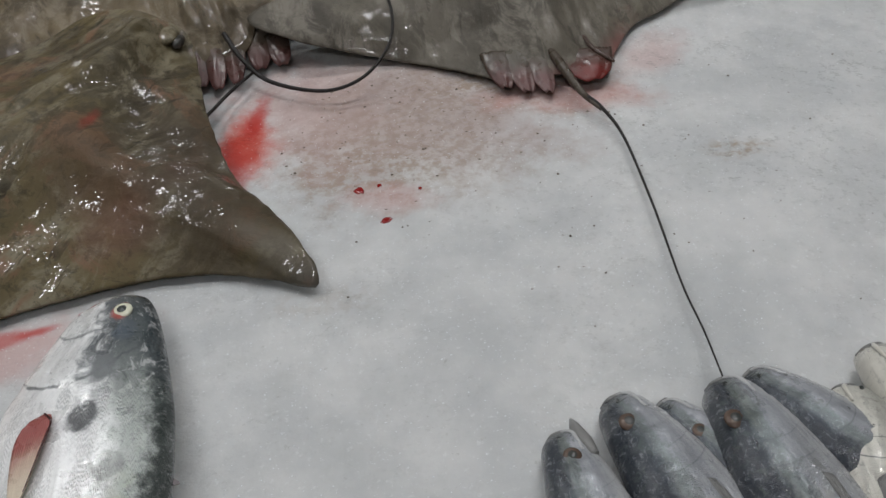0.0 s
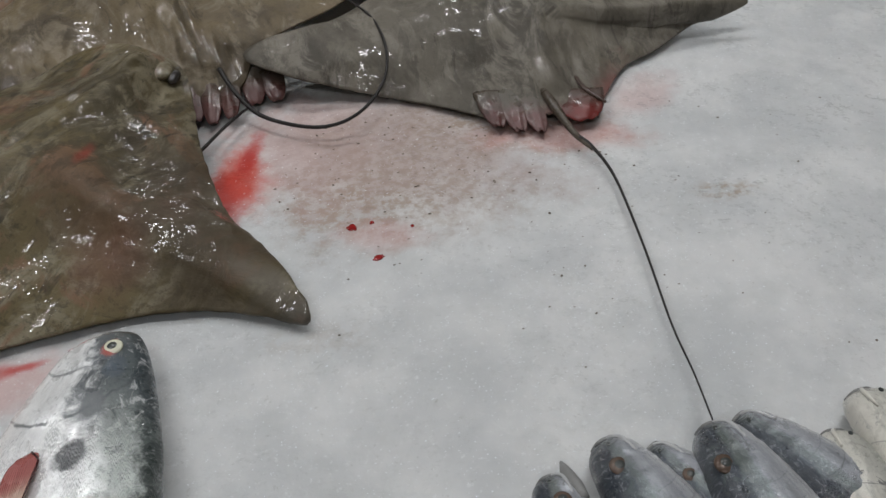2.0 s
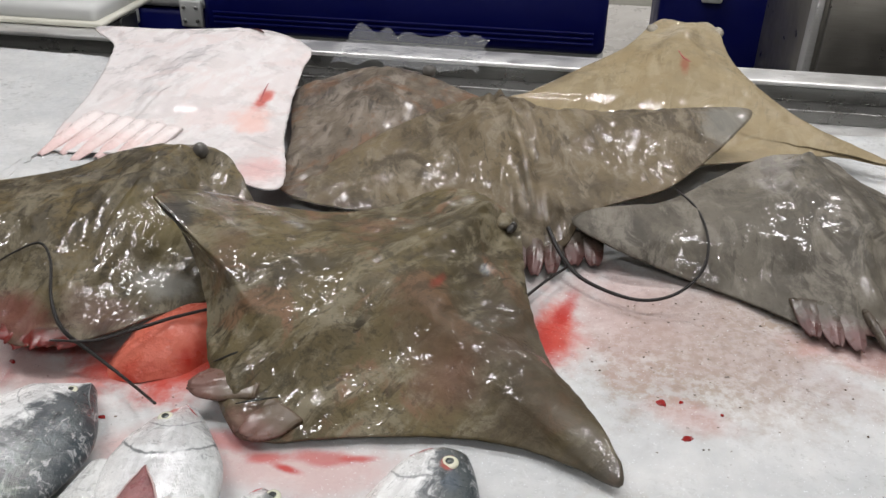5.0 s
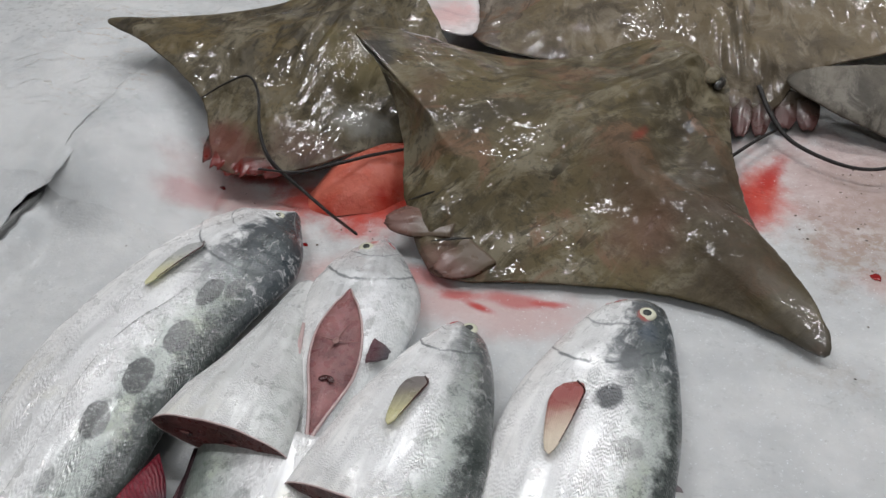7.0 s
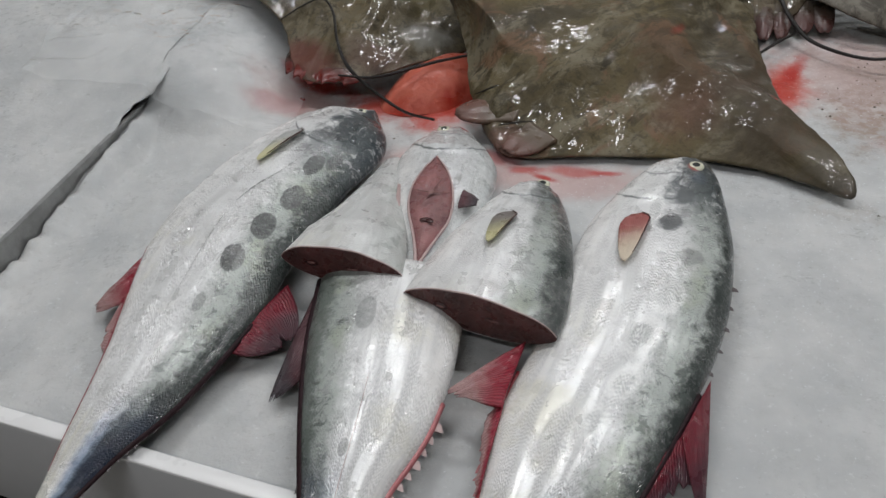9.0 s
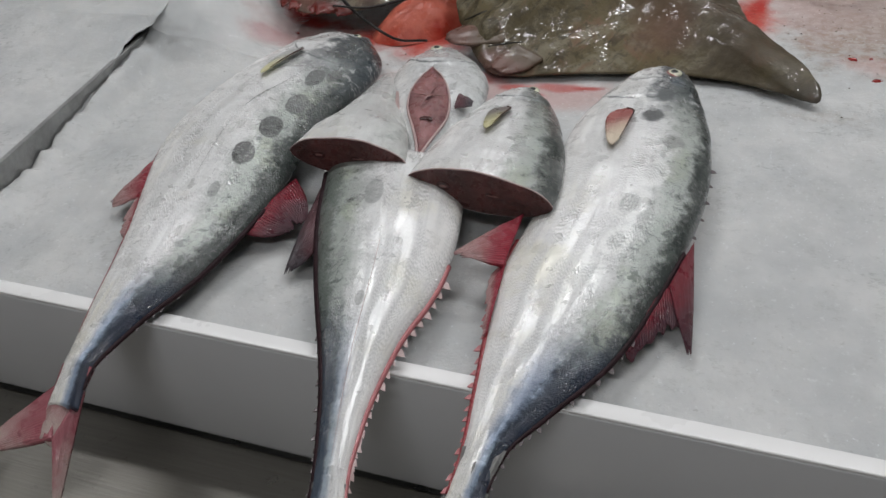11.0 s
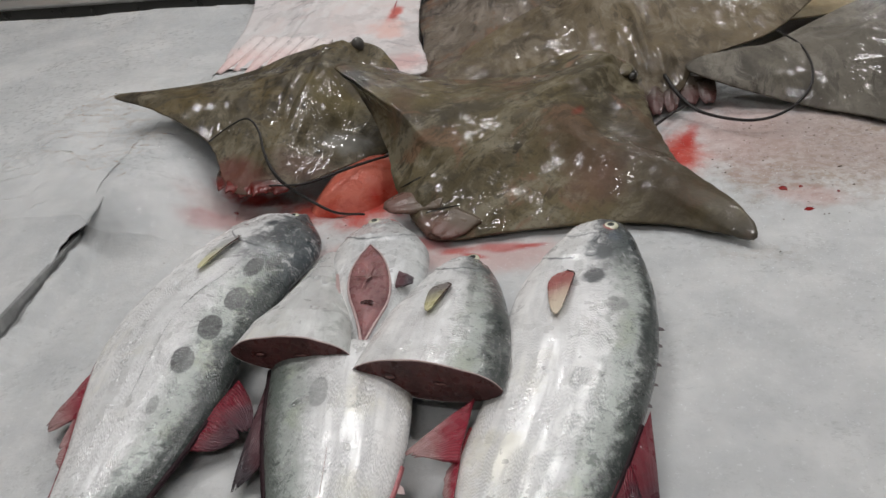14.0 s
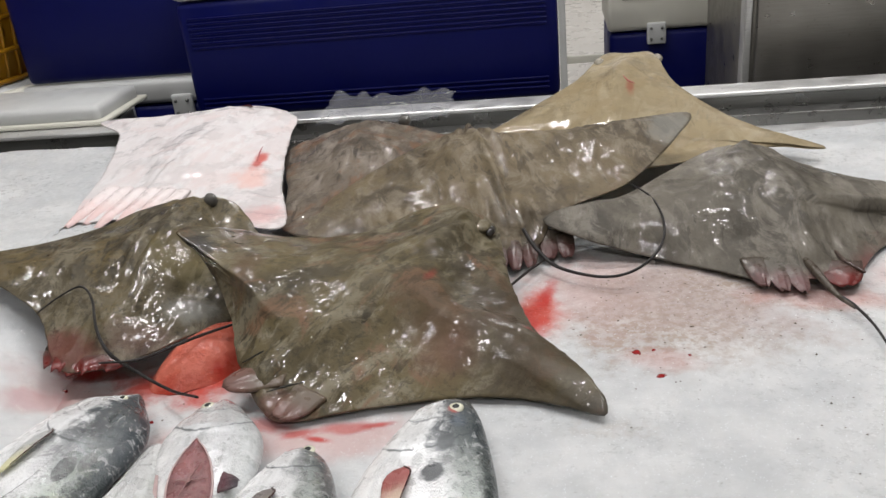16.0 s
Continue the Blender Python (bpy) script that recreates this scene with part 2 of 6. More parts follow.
    # head: slaty crown, pale creased cheek, gill edge
    if head:
        crown = n.math("ADD", n.noise(p, 26, 7, 0.72, 0.9), n.band(y, 0.28, 0.80, -0.22 + crown_shift, 0.28 + crown_shift))
        col = n.mix(n.math("MULTIPLY", n.math("MULTIPLY", n.band(x, gill + 0.10, gill - 0.06), n.band(crown, 0.42, 0.64)), head), col, (0.034, 0.046, 0.054))
        wisp = n.noise(n.scaled(uv, 46, 13, 1), 1.0, 7, 0.75, 1.2)
        col = n.mix(n.math("MULTIPLY", n.math("MULTIPLY", n.band(wisp, 0.54, 0.62), n.band(x, gill + 0.12, gill - 0.02)), 0.34), col, white)
        col = n.mix(n.math("MULTIPLY", n.math("MULTIPLY", n.band(wisp, 0.42, 0.37), n.band(x, gill + 0.06, gill - 0.02)), 0.5), col, (0.10, 0.115, 0.12))
        bow = n.math("POWER", n.math("ABSOLUTE", n.math("SUBTRACT", sep.outputs["Y"], 0.5)), 2.0)
        for back_by, wide, strength in ((0.0, 0.0030, 0.8 * plates), (0.062, 0.0024, 0.6 * plates)):
            off = n.math("ADD", n.math("ADD", n.math("SUBTRACT", x, gill - back_by), n.math("MULTIPLY", bow, 0.22)), n.math("MULTIPLY", wob, 0.022))
            line = n.math("MULTIPLY", n.band(n.math("ABSOLUTE", off), 0.0005, wide, 1.0, 0.0), n.band(n.noise(p, 25, 4), 0.30, 0.50))
            col = n.mix(n.math("MULTIPLY", line, strength), col, (0.07, 0.08, 0.085))
    warp = n.math("MULTIPLY", n.math("SUBTRACT", n.noise(p, 60, 4), 0.5), 0.35)
    for sx, sy, a, b, strength in spots:
        d = n.math("ADD", n.dist2(uv, sx, sy, a, b), warp)
        f = n.band(d, 0.88, 1.02, 1.0, 0.0)
        if rings:
            rim = n.math("MULTIPLY", n.band(d, 1.15, 1.5, 1.0, 0.0), n.band(wave, -0.9, 0.3, 1.0, 0.45))
            col = n.mix(n.math("MULTIPLY", rim, 0.9), col, (0.88, 0.89, 0.88))
            f = n.math("MULTIPLY", n.band(d, 0.55, 0.95, 1.0, 0.0), n.band(wave, -0.6, 0.6, 0.35, 1.0))
        else:
            f = n.math("MULTIPLY", f, n.band(n.noise(p, 230, 3, 0.7), 0.36, 0.52, 0.65, 1.0))
        col = n.mix(n.math("MULTIPLY", f, strength), col, spot_color)
    for sx, sy, sa, sb, color, strength in marks:
        d = n.math("ADD", n.dist2(uv, sx, sy, sa, sb), n.math("MULTIPLY", n.math("SUBTRACT", n.noise(p, 45, 5, 0.65), 0.5), 1.4))
        col = n.mix(n.math("MULTIPLY", n.band(d, 0.6, 1.0, 1.0, 0.0), strength), col, color)
    h = n.math("ADD", n.math("MULTIPLY", n.math("MULTIPLY", wave, there), 0.16), n.noise(p, 40, 6, 0.66))
    normal = n.bump(h, 0.45, 0.004)
    ridge = n.noise(n.scaled(uv, 14, 12, 1), 1.0, 2.0, 0.5)
    wet = n.bump(n.math("ADD", n.math("ADD", ridge, n.math("MULTIPLY", wave, 0.05)), n.math("ADD", n.math("MULTIPLY", n.noise(p, 58, 1.0, 0.5), 0.45), n.math("MULTIPLY", n.noise(p, 170, 1.0, 0.4), 0.16))), 0.8, 0.0048)
    shiny = n.math("MULTIPLY", n.band(n.math("ADD", shade, n.math("MULTIPLY", wave, 0.02)), 0.56, 0.44, 0.12, 1.0), n.math("MULTIPLY", n.band(y, 0.92, 0.70), n.band(y, 0.10, 0.35, 0.3, 1.0)))
    return n.done(Base_Color=col, Metallic=n.math("MULTIPLY", shiny, metal * 1.9), Roughness=n.band(n.noise(p, 35, 4), 0.3, 0.7, 0.22, 0.42), Normal=normal, Specular_IOR_Level=0.3, Coat_Weight=n.band(n.noise(p, 15, 5, 0.65), 0.44, 0.56, 0.15, 1.0), Coat_IOR=1.6, Coat_Roughness=0.025, Coat_Normal=wet)


def flesh(name, color):
    n = Nodes(name)
    p = n.position()
    fibre = n.noise(n.scaled(p, 1, 1, 2.2), 130, 6, 0.7, 1.5)
    col = n.mix(n.band(n.noise(p, 26, 5, 0.65), 0.32, 0.68), tuple(c * 0.62 for c in color), tuple(c * 1.3 for c in color))
    col = n.mix(n.math("MULTIPLY", n.band(fibre, 0.52, 0.66), 0.35), col, tuple(min(1, c * 1.5 + 0.05) for c in color))
    col = n.mix(n.math("MULTIPLY", n.band(n.noise(p, 70, 5, 0.7), 0.60, 0.70), 0.6), col, (0.10, 0.012, 0.012))
    return n.done(Base_Color=col, Roughness=n.band(n.noise(p, 90, 4), 0.35, 0.65, 0.2, 0.5), Normal=n.bump(n.math("ADD", fibre, n.noise(p, 45, 3)), 0.6, 0.0028), Subsurface_Weight=0.1, Subsurface_Scale=0.02)


def fin_material(name, base, tip, count=70.0, contrast=0.35, mottle=0.55, blend=0.8):
    """Fin membrane: rays run along uv y, colour changes to the tip."""
    n = Nodes(name)
    uv = n.coords("UV")
    p = n.position()
    sep = n.node("ShaderNodeSeparateXYZ", Vector=uv)
    rays = n.math("SINE", n.math("MULTIPLY", n.math("ADD", sep.outputs["X"], n.math("MULTIPLY", n.noise(uv, 4, 3), 0.12)), count))
    col = n.mix(n.band(n.math("ADD", sep.outputs["Y"], n.math("MULTIPLY", n.math("SUBTRACT", n.noise(p, 45, 5, 0.7), 0.5), blend)), 0.2, 0.85), base, tip)
    col = n.mix(n.band(rays, -0.2, 1.0, 0.0, contrast), col, tuple(c * 0.4 for c in base))
    col = n.mix(n.math("MULTIPLY", n.band(n.noise(p, 85, 5, 0.72, 0.6), 0.54, 0.66), mottle), col, tuple(c * 0.45 for c in base))
    return n.done(Base_Color=col, Roughness=n.band(n.noise(p, 60, 3), 0.35, 0.65, 0.22, 0.5), Normal=n.bump(n.math("ADD", rays, n.math("MULTIPLY", n.noise(p, 70, 4), 2.0)), 0.2 + contrast * 0.5, 0.0008), Specular_IOR_Level=0.4)


def film_material():
    n = Nodes("clear_film")
    p = n.position()
    h = n.band(n.math("ABSOLUTE", n.math("SUBTRACT", n.noise(n.scaled(p, 1, 1.8, 1), 9, 3.0, 0.5, 0.8), 0.5)), 0.0, 0.05, 1.0, 0.0)
    normal = n.bump(h, 0.5, 0.004)
    gloss = n.node("ShaderNodeBsdfGlossy", Color=(1, 1, 1, 1), Roughness=0.035, Normal=normal)
    milk = n.node("ShaderNodeBsdfDiffuse", Color=(0.85, 0.87, 0.88, 1))
    clear = n.node("ShaderNodeBsdfTransparent")
    one = n.node("ShaderNodeMixShader")
    one.inputs[0].default_value = 0.10
    n.t.links.new(clear.outputs[0], one.inputs[1])
    n.t.links.new(milk.outputs[0], one.inputs[2])
    two = n.node("ShaderNodeMixShader")
    n.link(n.node("ShaderNodeFresnel", IOR=1.15, Normal=normal).outputs[0], two.inputs[0])
    n.t.links.new(one.outputs[0], two.inputs[1])
    n.t.links.new(gloss.outputs[0], two.inputs[2])
    n.t.links.new(two.outputs[0], n.t.nodes["Material Output"].inputs["Surface"])
    return n.mat


def steel_material(name="brushed_steel", color=(0.68, 0.68, 0.67), rough=0.30):
    n = Nodes(name)
    p = n.position()
    streak = n.noise(n.scaled(p, 3, 60, 60), 5, 4, 0.6)
    spots = n.band(n.noise(p, 60, 5, 0.7), 0.62, 0.7)
    col = n.mix(streak, tuple(c * 0.8 for c in color), tuple(c * 1.15 for c in color))
    col = n.mix(n.math("MULTIPLY", spots, 0.5), col, (0.16, 0.15, 0.14))
    return n.done(Base_Color=col, Metallic=0.85, Roughness=n.band(n.noise(p, 20, 4), 0.3, 0.7, rough * 0.8, rough * 1.3), Normal=n.bump(streak, 0.15, 0.002))


MAT = {
    "ice": ice_material("crushed_ice", STAINS),
    "ice_far": ice_material("smooth_ice", []),
    "skin_main": ray_skin("skin_main", (0.118, 0.093, 0.044), (0.062, 0.050, 0.028), (0.190, 0.166, 0.112),
                          [(-0.31, 0.87, 0.008, 0.03, -15, (0.211, 0.019, 0.012), 0.7), (-0.27, 0.75, 0.07, 0.06, 20, (0.155, 0.068, 0.043), 0.55), (-0.20, 0.80, 0.03, 0.05, 0, (0.155, 0.068, 0.050), 0.5),
                           # darker left wing tip, greyer right tip
                           (-0.675, 0.865, 0.035, 0.05, 25, (0.043, 0.040, 0.034), 0.9), (-0.06, 0.63, 0.05, 0.03, -50, (0.074, 0.068, 0.059), 0.7), (-0.59, 0.84, 0.03, 0.05, 10, (0.099, 0.062, 0.037), 0.6),
                           # darker right wing with a paler strip near its edge
                           (-0.17, 0.80, 0.12, 0.24, 12, (0.056, 0.042, 0.026), 0.8), (-0.31, 0.80, 0.07, 0.10, 30, (0.085, 0.055, 0.030), 0.6), (-0.10, 0.68, 0.06, 0.03, -40, (0.13, 0.115, 0.09), 0.6),
                           (-0.50, 0.64, 0.05, 0.03, 0, (0.186, 0.099, 0.081), 0.7)], axis=55.0, spots=0.7),
    "skin_left": ray_skin("skin_left", (0.11, 0.09, 0.052), (0.05, 0.041, 0.027), (0.18, 0.157, 0.11),
                          [(-0.705, 0.845, 0.05, 0.035, 10, (0.223, 0.217, 0.192), 0.85), (-0.745, 0.93, 0.07, 0.06, 0, (0.130, 0.105, 0.043), 0.7), (-0.87, 0.73, 0.07, 0.05, 0, (0.136, 0.037, 0.031), 0.7),
                           (-0.76, 0.77, 0.07, 0.04, 20, (0.105, 0.056, 0.043), 0.6)], 1.2, (0.124, 0.093, 0.043), axis=88.0, spots=0.9),
    "skin_right": ray_skin("skin_right", (0.138, 0.124, 0.1), (0.074, 0.066, 0.053), (0.2, 0.182, 0.152),
                           [(0.27, 0.96, 0.12, 0.035, 0, (0.198, 0.099, 0.093), 0.75), (0.40, 1.02, 0.04, 0.09, -25, (0.174, 0.062, 0.056), 0.7)], 0.9, (0.150, 0.135, 0.105), axis=97.0, spots=0.25),
    "skin_tan": ray_skin("skin_tan", (0.30, 0.242, 0.145), (0.26, 0.208, 0.122), (0.33, 0.275, 0.178),
                         [(0.065, 1.72, 0.012, 0.03, 0, (0.270, 0.053, 0.030), 0.6)], 0.6, (0.265, 0.205, 0.115), axis=83.0, spots=0.06),
    # grey patch is the silvery highlight of the raised wing tip, painted in
    "skin_back": ray_skin("skin_back", (0.16, 0.126, 0.078), (0.084, 0.067, 0.045), (0.225, 0.19, 0.138), [(0.12, 1.43, 0.07, 0.05, 35, (0.20, 0.20, 0.18), 0.7)], 1.25, (0.15, 0.118, 0.068), axis=112.0, spots=0.35),
    "skin_grey": ray_skin("skin_grey", (0.165, 0.136, 0.104), (0.085, 0.071, 0.056), (0.235, 0.2, 0.166), [], 1.7, axis=90.0, spots=0.5),
    "skin_white": ray_skin("skin_white", (0.640, 0.605, 0.600), (0.640, 0.590, 0.580), (0.690, 0.670, 0.665),
                           [(-0.785, 1.47, 0.018, 0.06, 0, (0.570, 0.092, 0.064), 0.85), (-0.78, 1.38, 0.05, 0.06, 0, (0.718, 0.414, 0.350), 0.6), (-0.69, 1.20, 0.06, 0.05, 0, (0.662, 0.386, 0.368), 0.7),
                            (-1.06, 1.27, 0.1, 0.05, 0, (0.718, 0.460, 0.442), 0.6)], 0.55, (0.640, 0.560, 0.545), -0.21, axis=80.0),
    "pelvic_brown": fin_material("pelvic_fin_brown", (0.12, 0.088, 0.060), (0.17, 0.092, 0.075), 9.0, 0.12, 0.4),
    "pelvic": fin_material("pelvic_fin_skin", (0.075, 0.06, 0.045), (0.100, 0.044, 0.040), 9.0, 0.15),
    "pelvic_grey": fin_material("pelvic_fin_grey", (0.11, 0.10, 0.082), (0.15, 0.08, 0.076), 9.0, 0.15),
    "pelvic_pale": fin_material("pelvic_fin_pale", (0.73, 0.66, 0.645), (0.70, 0.52, 0.50), 14.0, 0.06, 0.1),
    "pelvic_red": fin_material("pelvic_fin_bloody", (0.075, 0.05, 0.04), (0.15, 0.02, 0.016), 9.0, 0.15),
    "tail": plain("ray_tail_skin", (0.018, 0.016, 0.015), 0.45, 0, 0.5, 60, 0.002, Specular_IOR_Level=0.3),
    "ray_eye": plain("ray_eye", (0.03, 0.028, 0.025), 0.12, 0, 0.3, 40),
    "ray_lens": plain("ray_lens", (0.105, 0.10, 0.092), 0.12, 0, 0.4, 60),
    "lid": plain("ray_eyelid", (0.30, 0.275, 0.22), 0.25, 0, 0.3, 60, 0.001),
    "flesh": flesh("cut_flesh", (0.10, 0.034, 0.032)),
    "flesh_pale": flesh("cut_flesh_pale", (0.27, 0.125, 0.125)),
    "bone": plain("backbone", (0.27, 0.14, 0.13), 0.35, 0, 0.3, 200),
    "hole": plain("dark_clot", (0.05, 0.012, 0.012), 0.25, 0, 0.3, 100),
    "eye_white": plain("eye_ring", (0.60, 0.60, 0.47), 0.15, 0, 0.15, 80),
    "eye_gold": plain("eye_gold", (0.105, 0.072, 0.055), 0.15, 0.2, 0.3, 120),
    "pupil": plain("pupil", (0.045, 0.05, 0.048), 0.06, 0, 0.1, 50),
    "fin_yellow": fin_material("fin_yellow", (0.19, 0.17, 0.16), (0.56, 0.53, 0.30), 90.0, 0.1, 0.08, 0.3),
    "fin_pale": fin_material("fin_pale", (0.42, 0.43, 0.42), (0.62, 0.60, 0.36), 90.0, 0.1, 0.08, 0.3),
    "fin_rosy": fin_material("fin_rosy", (0.34, 0.11, 0.10), (0.70, 0.61, 0.48), 90.0, 0.12, 0.08, 0.35),
    "fin_red": fin_material("fin_red", (0.19, 0.016, 0.030), (0.070, 0.032, 0.044), 150.0, 0.55, 0.35),
    "fin_pink": fin_material("fin_pink", (0.30, 0.028, 0.048), (0.48, 0.31, 0.30), 130.0, 0.5, 0.35),
    "fin_dark": fin_material("fin_dark", (0.13, 0.06, 0.07), (0.085, 0.075, 0.085), 110.0, 0.5),
    "fin_tail": fin_material("fin_tail", (0.33, 0.11, 0.13), (0.50, 0.40, 0.37), 120.0, 0.3, 0.4),
    "fin_grey": fin_material("fin_grey", (0.20, 0.20, 0.195), (0.28, 0.265, 0.24)),
    "fin_strip": plain("red_fin_base", (0.24, 0.03, 0.038), 0.28, 0, 0.6, 60, 0.001),
    "fin_strip_dark": plain("dark_fin_base", (0.022, 0.009, 0.012), 0.6, 0, 0.6, 60, 0.001, Specular_IOR_Level=0.2),
    "finlet": plain("finlet", (0.46, 0.34, 0.33), 0.35, 0, 0.3, 90),
    "finlet_pink": plain("finlet_pink", (0.44, 0.15, 0.16), 0.35, 0, 0.4, 90),
    "finlet_dark": plain("finlet_dark", (0.10, 0.08, 0.085), 0.35, 0, 0.3, 90),
    "crease": plain("gill_crease", (0.20, 0.21, 0.21), 0.35, 0, 0.3, 100),
    "mouth_red": plain("mouth_red", (0.36, 0.07, 0.07), 0.3, 0, 0.3, 100),
    "steel": steel_material(color=(0.80, 0.80, 0.79), rough=0.42),
    "steel_cabinet": steel_material("cabinet_steel", (0.34, 0.325, 0.295), 0.34),
    "steel_dark": steel_material("dark_steel", (0.24, 0.24, 0.23), 0.3),
    # board greyed for its shaded face
    "white_board": plain("white_insulated_board", (0.60, 0.61, 0.63), 0.38, 0, 0.05, 5, 0.0006),
    "blue": plain("blue_plastic", (0.002, 0.004, 0.072), 0.45, 0, 0.18, 4, 0.0006, Specular_IOR_Level=0.18),
    # lighter copy of the board white, for the lit lip
    "lit_lip_white": plain("lit_lip_white", (0.86, 0.86, 0.86), 0.3, 0, 0.04, 5),
    "white_plastic": plain("white_plastic", (0.50, 0.51, 0.50), 0.4, 0, 0.08, 6, 0.0006),
    "cream_plastic": plain("cream_plastic", (0.55, 0.54, 0.47), 0.45, 0, 0.12, 5),
    "yellow": plain("yellow_plastic", (0.36, 0.17, 0.008), 0.4, 0, 0.2, 6),
    "floor": plain("floor_paint", (0.62, 0.60, 0.56), 0.3, 0, 0.12, 3, 0.0006),
    "wall": plain("wall_paint", (0.72, 0.70, 0.66), 0.6, 0, 0.06, 2),
    "ceiling": plain("ceiling_paint", (0.30, 0.30, 0.30), 0.7, 0, 0.05, 2),
    "blood_clot": plain("blood_clot", (0.24, 0.008, 0.008), 0.2, 0, 0.4, 200),
    "debris": plain("debris", (0.13, 0.10, 0.07), 0.6, 0, 0.5, 120),
    "film": film_material(),
    "grey_strip": plain("dull_grey_strip", (0.30, 0.305, 0.30), 0.4, 0.3, 0.45, 45, 0.001),
    "brown_panel": plain("dark_panel", (0.045, 0.04, 0.036), 0.35, 0, 0.3, 3),
    "dark": plain("groove_shade", (0.05, 0.05, 0.055), 0.5, 0, 0.3, 4),
}


def pool_material():
    n = Nodes("bloody_meltwater")
    p = n.position()
    f = n.noise(p, 9, 5, 0.6)
    return n.done(Base_Color=n.mix(n.band(f, 0.38, 0.62), (0.40, 0.035, 0.022), (0.60, 0.15, 0.10)), Roughness=n.band(n.noise(p, 25, 4), 0.35, 0.65, 0.2, 0.45), Normal=n.bump(n.noise(p, 34, 5, 0.6), 0.6, 0.008), Specular_IOR_Level=0.35)


MAT["pool"] = pool_material()
lamp_glow = Nodes("lamp_glow")
MAT["glow"] = lamp_glow.done(Base_Color=(0.9, 0.9, 0.9), Emission_Color=(0.93, 0.97, 1.0), Emission_Strength=6.0)

# ---------------------------------------------------------------- mesh helpers


def link_mesh(name, mesh, material, parent=None, label="", smooth=True):
    ob = new(name, mesh)
    mesh.materials.append(material)
    if smooth:
        mesh.shade_smooth()
    if parent is not None:
        ob.parent = parent
    if label:
        ob["label"] = label
    return ob


def part(name, bm, material, parent=None, label="", smooth=True):
    """One bmesh as one mesh object under a thing or a part."""
    mesh = bpy.data.meshes.new(name)
    bm.normal_update()
    bm.to_mesh(mesh)
    bm.free()
    return link_mesh(name, mesh, material, parent, label, smooth)


def from_data(name, verts, faces, material, parent=None, label="", smooth=True, uvs=None):
    mesh = bpy.data.meshes.new(name)
    mesh.from_pydata([tuple(v) for v in verts], [], faces)
    if uvs is not None:
        layer = mesh.uv_layers.new(name="UVMap")
        for loop in mesh.loops:
            layer.data[loop.index].uv = uvs[loop.vertex_index]
    mesh.update()
    return link_mesh(name, mesh, material, parent, label, smooth)


def thing(name, label, category, group="", at=(0, 0, 0)):
    ob = new(name)
    ob.location = at
    ob.empty_display_size = 0.05
    return tagged(ob, label, category, group)


def box_bm(x0, x1, y0, y1, z0, z1, bevel=0.0, bm=None, segments=2):
    bm = bm or bmesh.new()
    made = bmesh.ops.create_cube(bm, size=1.0)["verts"]
    for v in made:
        v.co = Vector((x0 + (v.co.x + 0.5) * (x1 - x0), y0 + (v.co.y + 0.5) * (y1 - y0), z0 + (v.co.z + 0.5) * (z1 - z0)))
    if bevel:
        edges = list({e for v in made for e in v.link_edges})
        bmesh.ops.bevel(bm, geom=edges, offset=bevel, segments=segments, affect="EDGES", profile=0.5)
    return bm


def spline(points, n, closed=False):
    """n points along a centripetal-like Catmull-Rom curve through the given points."""
    pts = np.array(points, float)
    m = len(pts)
    spans = m if closed else m - 1
    out = []
    for i in range(n):
        s = spans * i / (n if closed else n - 1)
        k = min(int(s), spans - 1)
        f = s - k
        if closed:
            a, b, c, d = (pts[(k + j) % m] for j in (-1, 0, 1, 2))
        else:
            b, c = pts[k], pts[k + 1]
            a = pts[k - 1] if k else 2 * b - c
            d = pts[k + 2] if k + 2 < m else 2 * c - b
        out.append(0.5 * ((2 * b) + (c - a) * f + (2 * a - 5 * b + 4 * c - d) * f * f + (3 * b - a - 3 * c + d) * f ** 3))
    return np.array(out)


def even(points, n, closed=True):
    """Evenly spaced points along a polyline."""
    p = np.vstack([points, points[:1]]) if closed else points
    d = np.concatenate([[0], np.cumsum(np.linalg.norm(np.diff(p, axis=0), axis=1))])
    t = np.linspace(0, d[-1], n, endpoint=not closed)
    return np.stack([np.interp(t, d, p[:, k]) for k in range(p.shape[1])], axis=1)


def tube(name, points, radii, material, parent=None, label="", n=60, sides=8):
    c = spline(points, n)
    r = np.interp(np.linspace(0, 1, n), np.linspace(0, 1, len(radii)), radii)
    verts, faces = [], []
    for i in range(n):
        t = Vector(c[min(i + 1, n - 1)] - c[max(i - 1, 0)]).normalized()
        a = t.orthogonal().normalized() if abs(t.z) > 0.95 else t.cross(Vector((0, 0, 1))).normalized()
        b = t.cross(a)
        for k in range(sides):
            w = 2 * math.pi * k / sides
            verts.append(Vector(c[i]) + (a * math.cos(w) + b * math.sin(w)) * r[i])
    for i in range(n - 1):
        for k in range(sides):
            faces.append((i * sides + k, i * sides + (k + 1) % sides, (i + 1) * sides + (k + 1) % sides, (i + 1) * sides + k))
    faces += [tuple(range(sides))[::-1], tuple((n - 1) * sides + k for k in range(sides))]
    return from_data(name, verts, faces, material, parent, label)


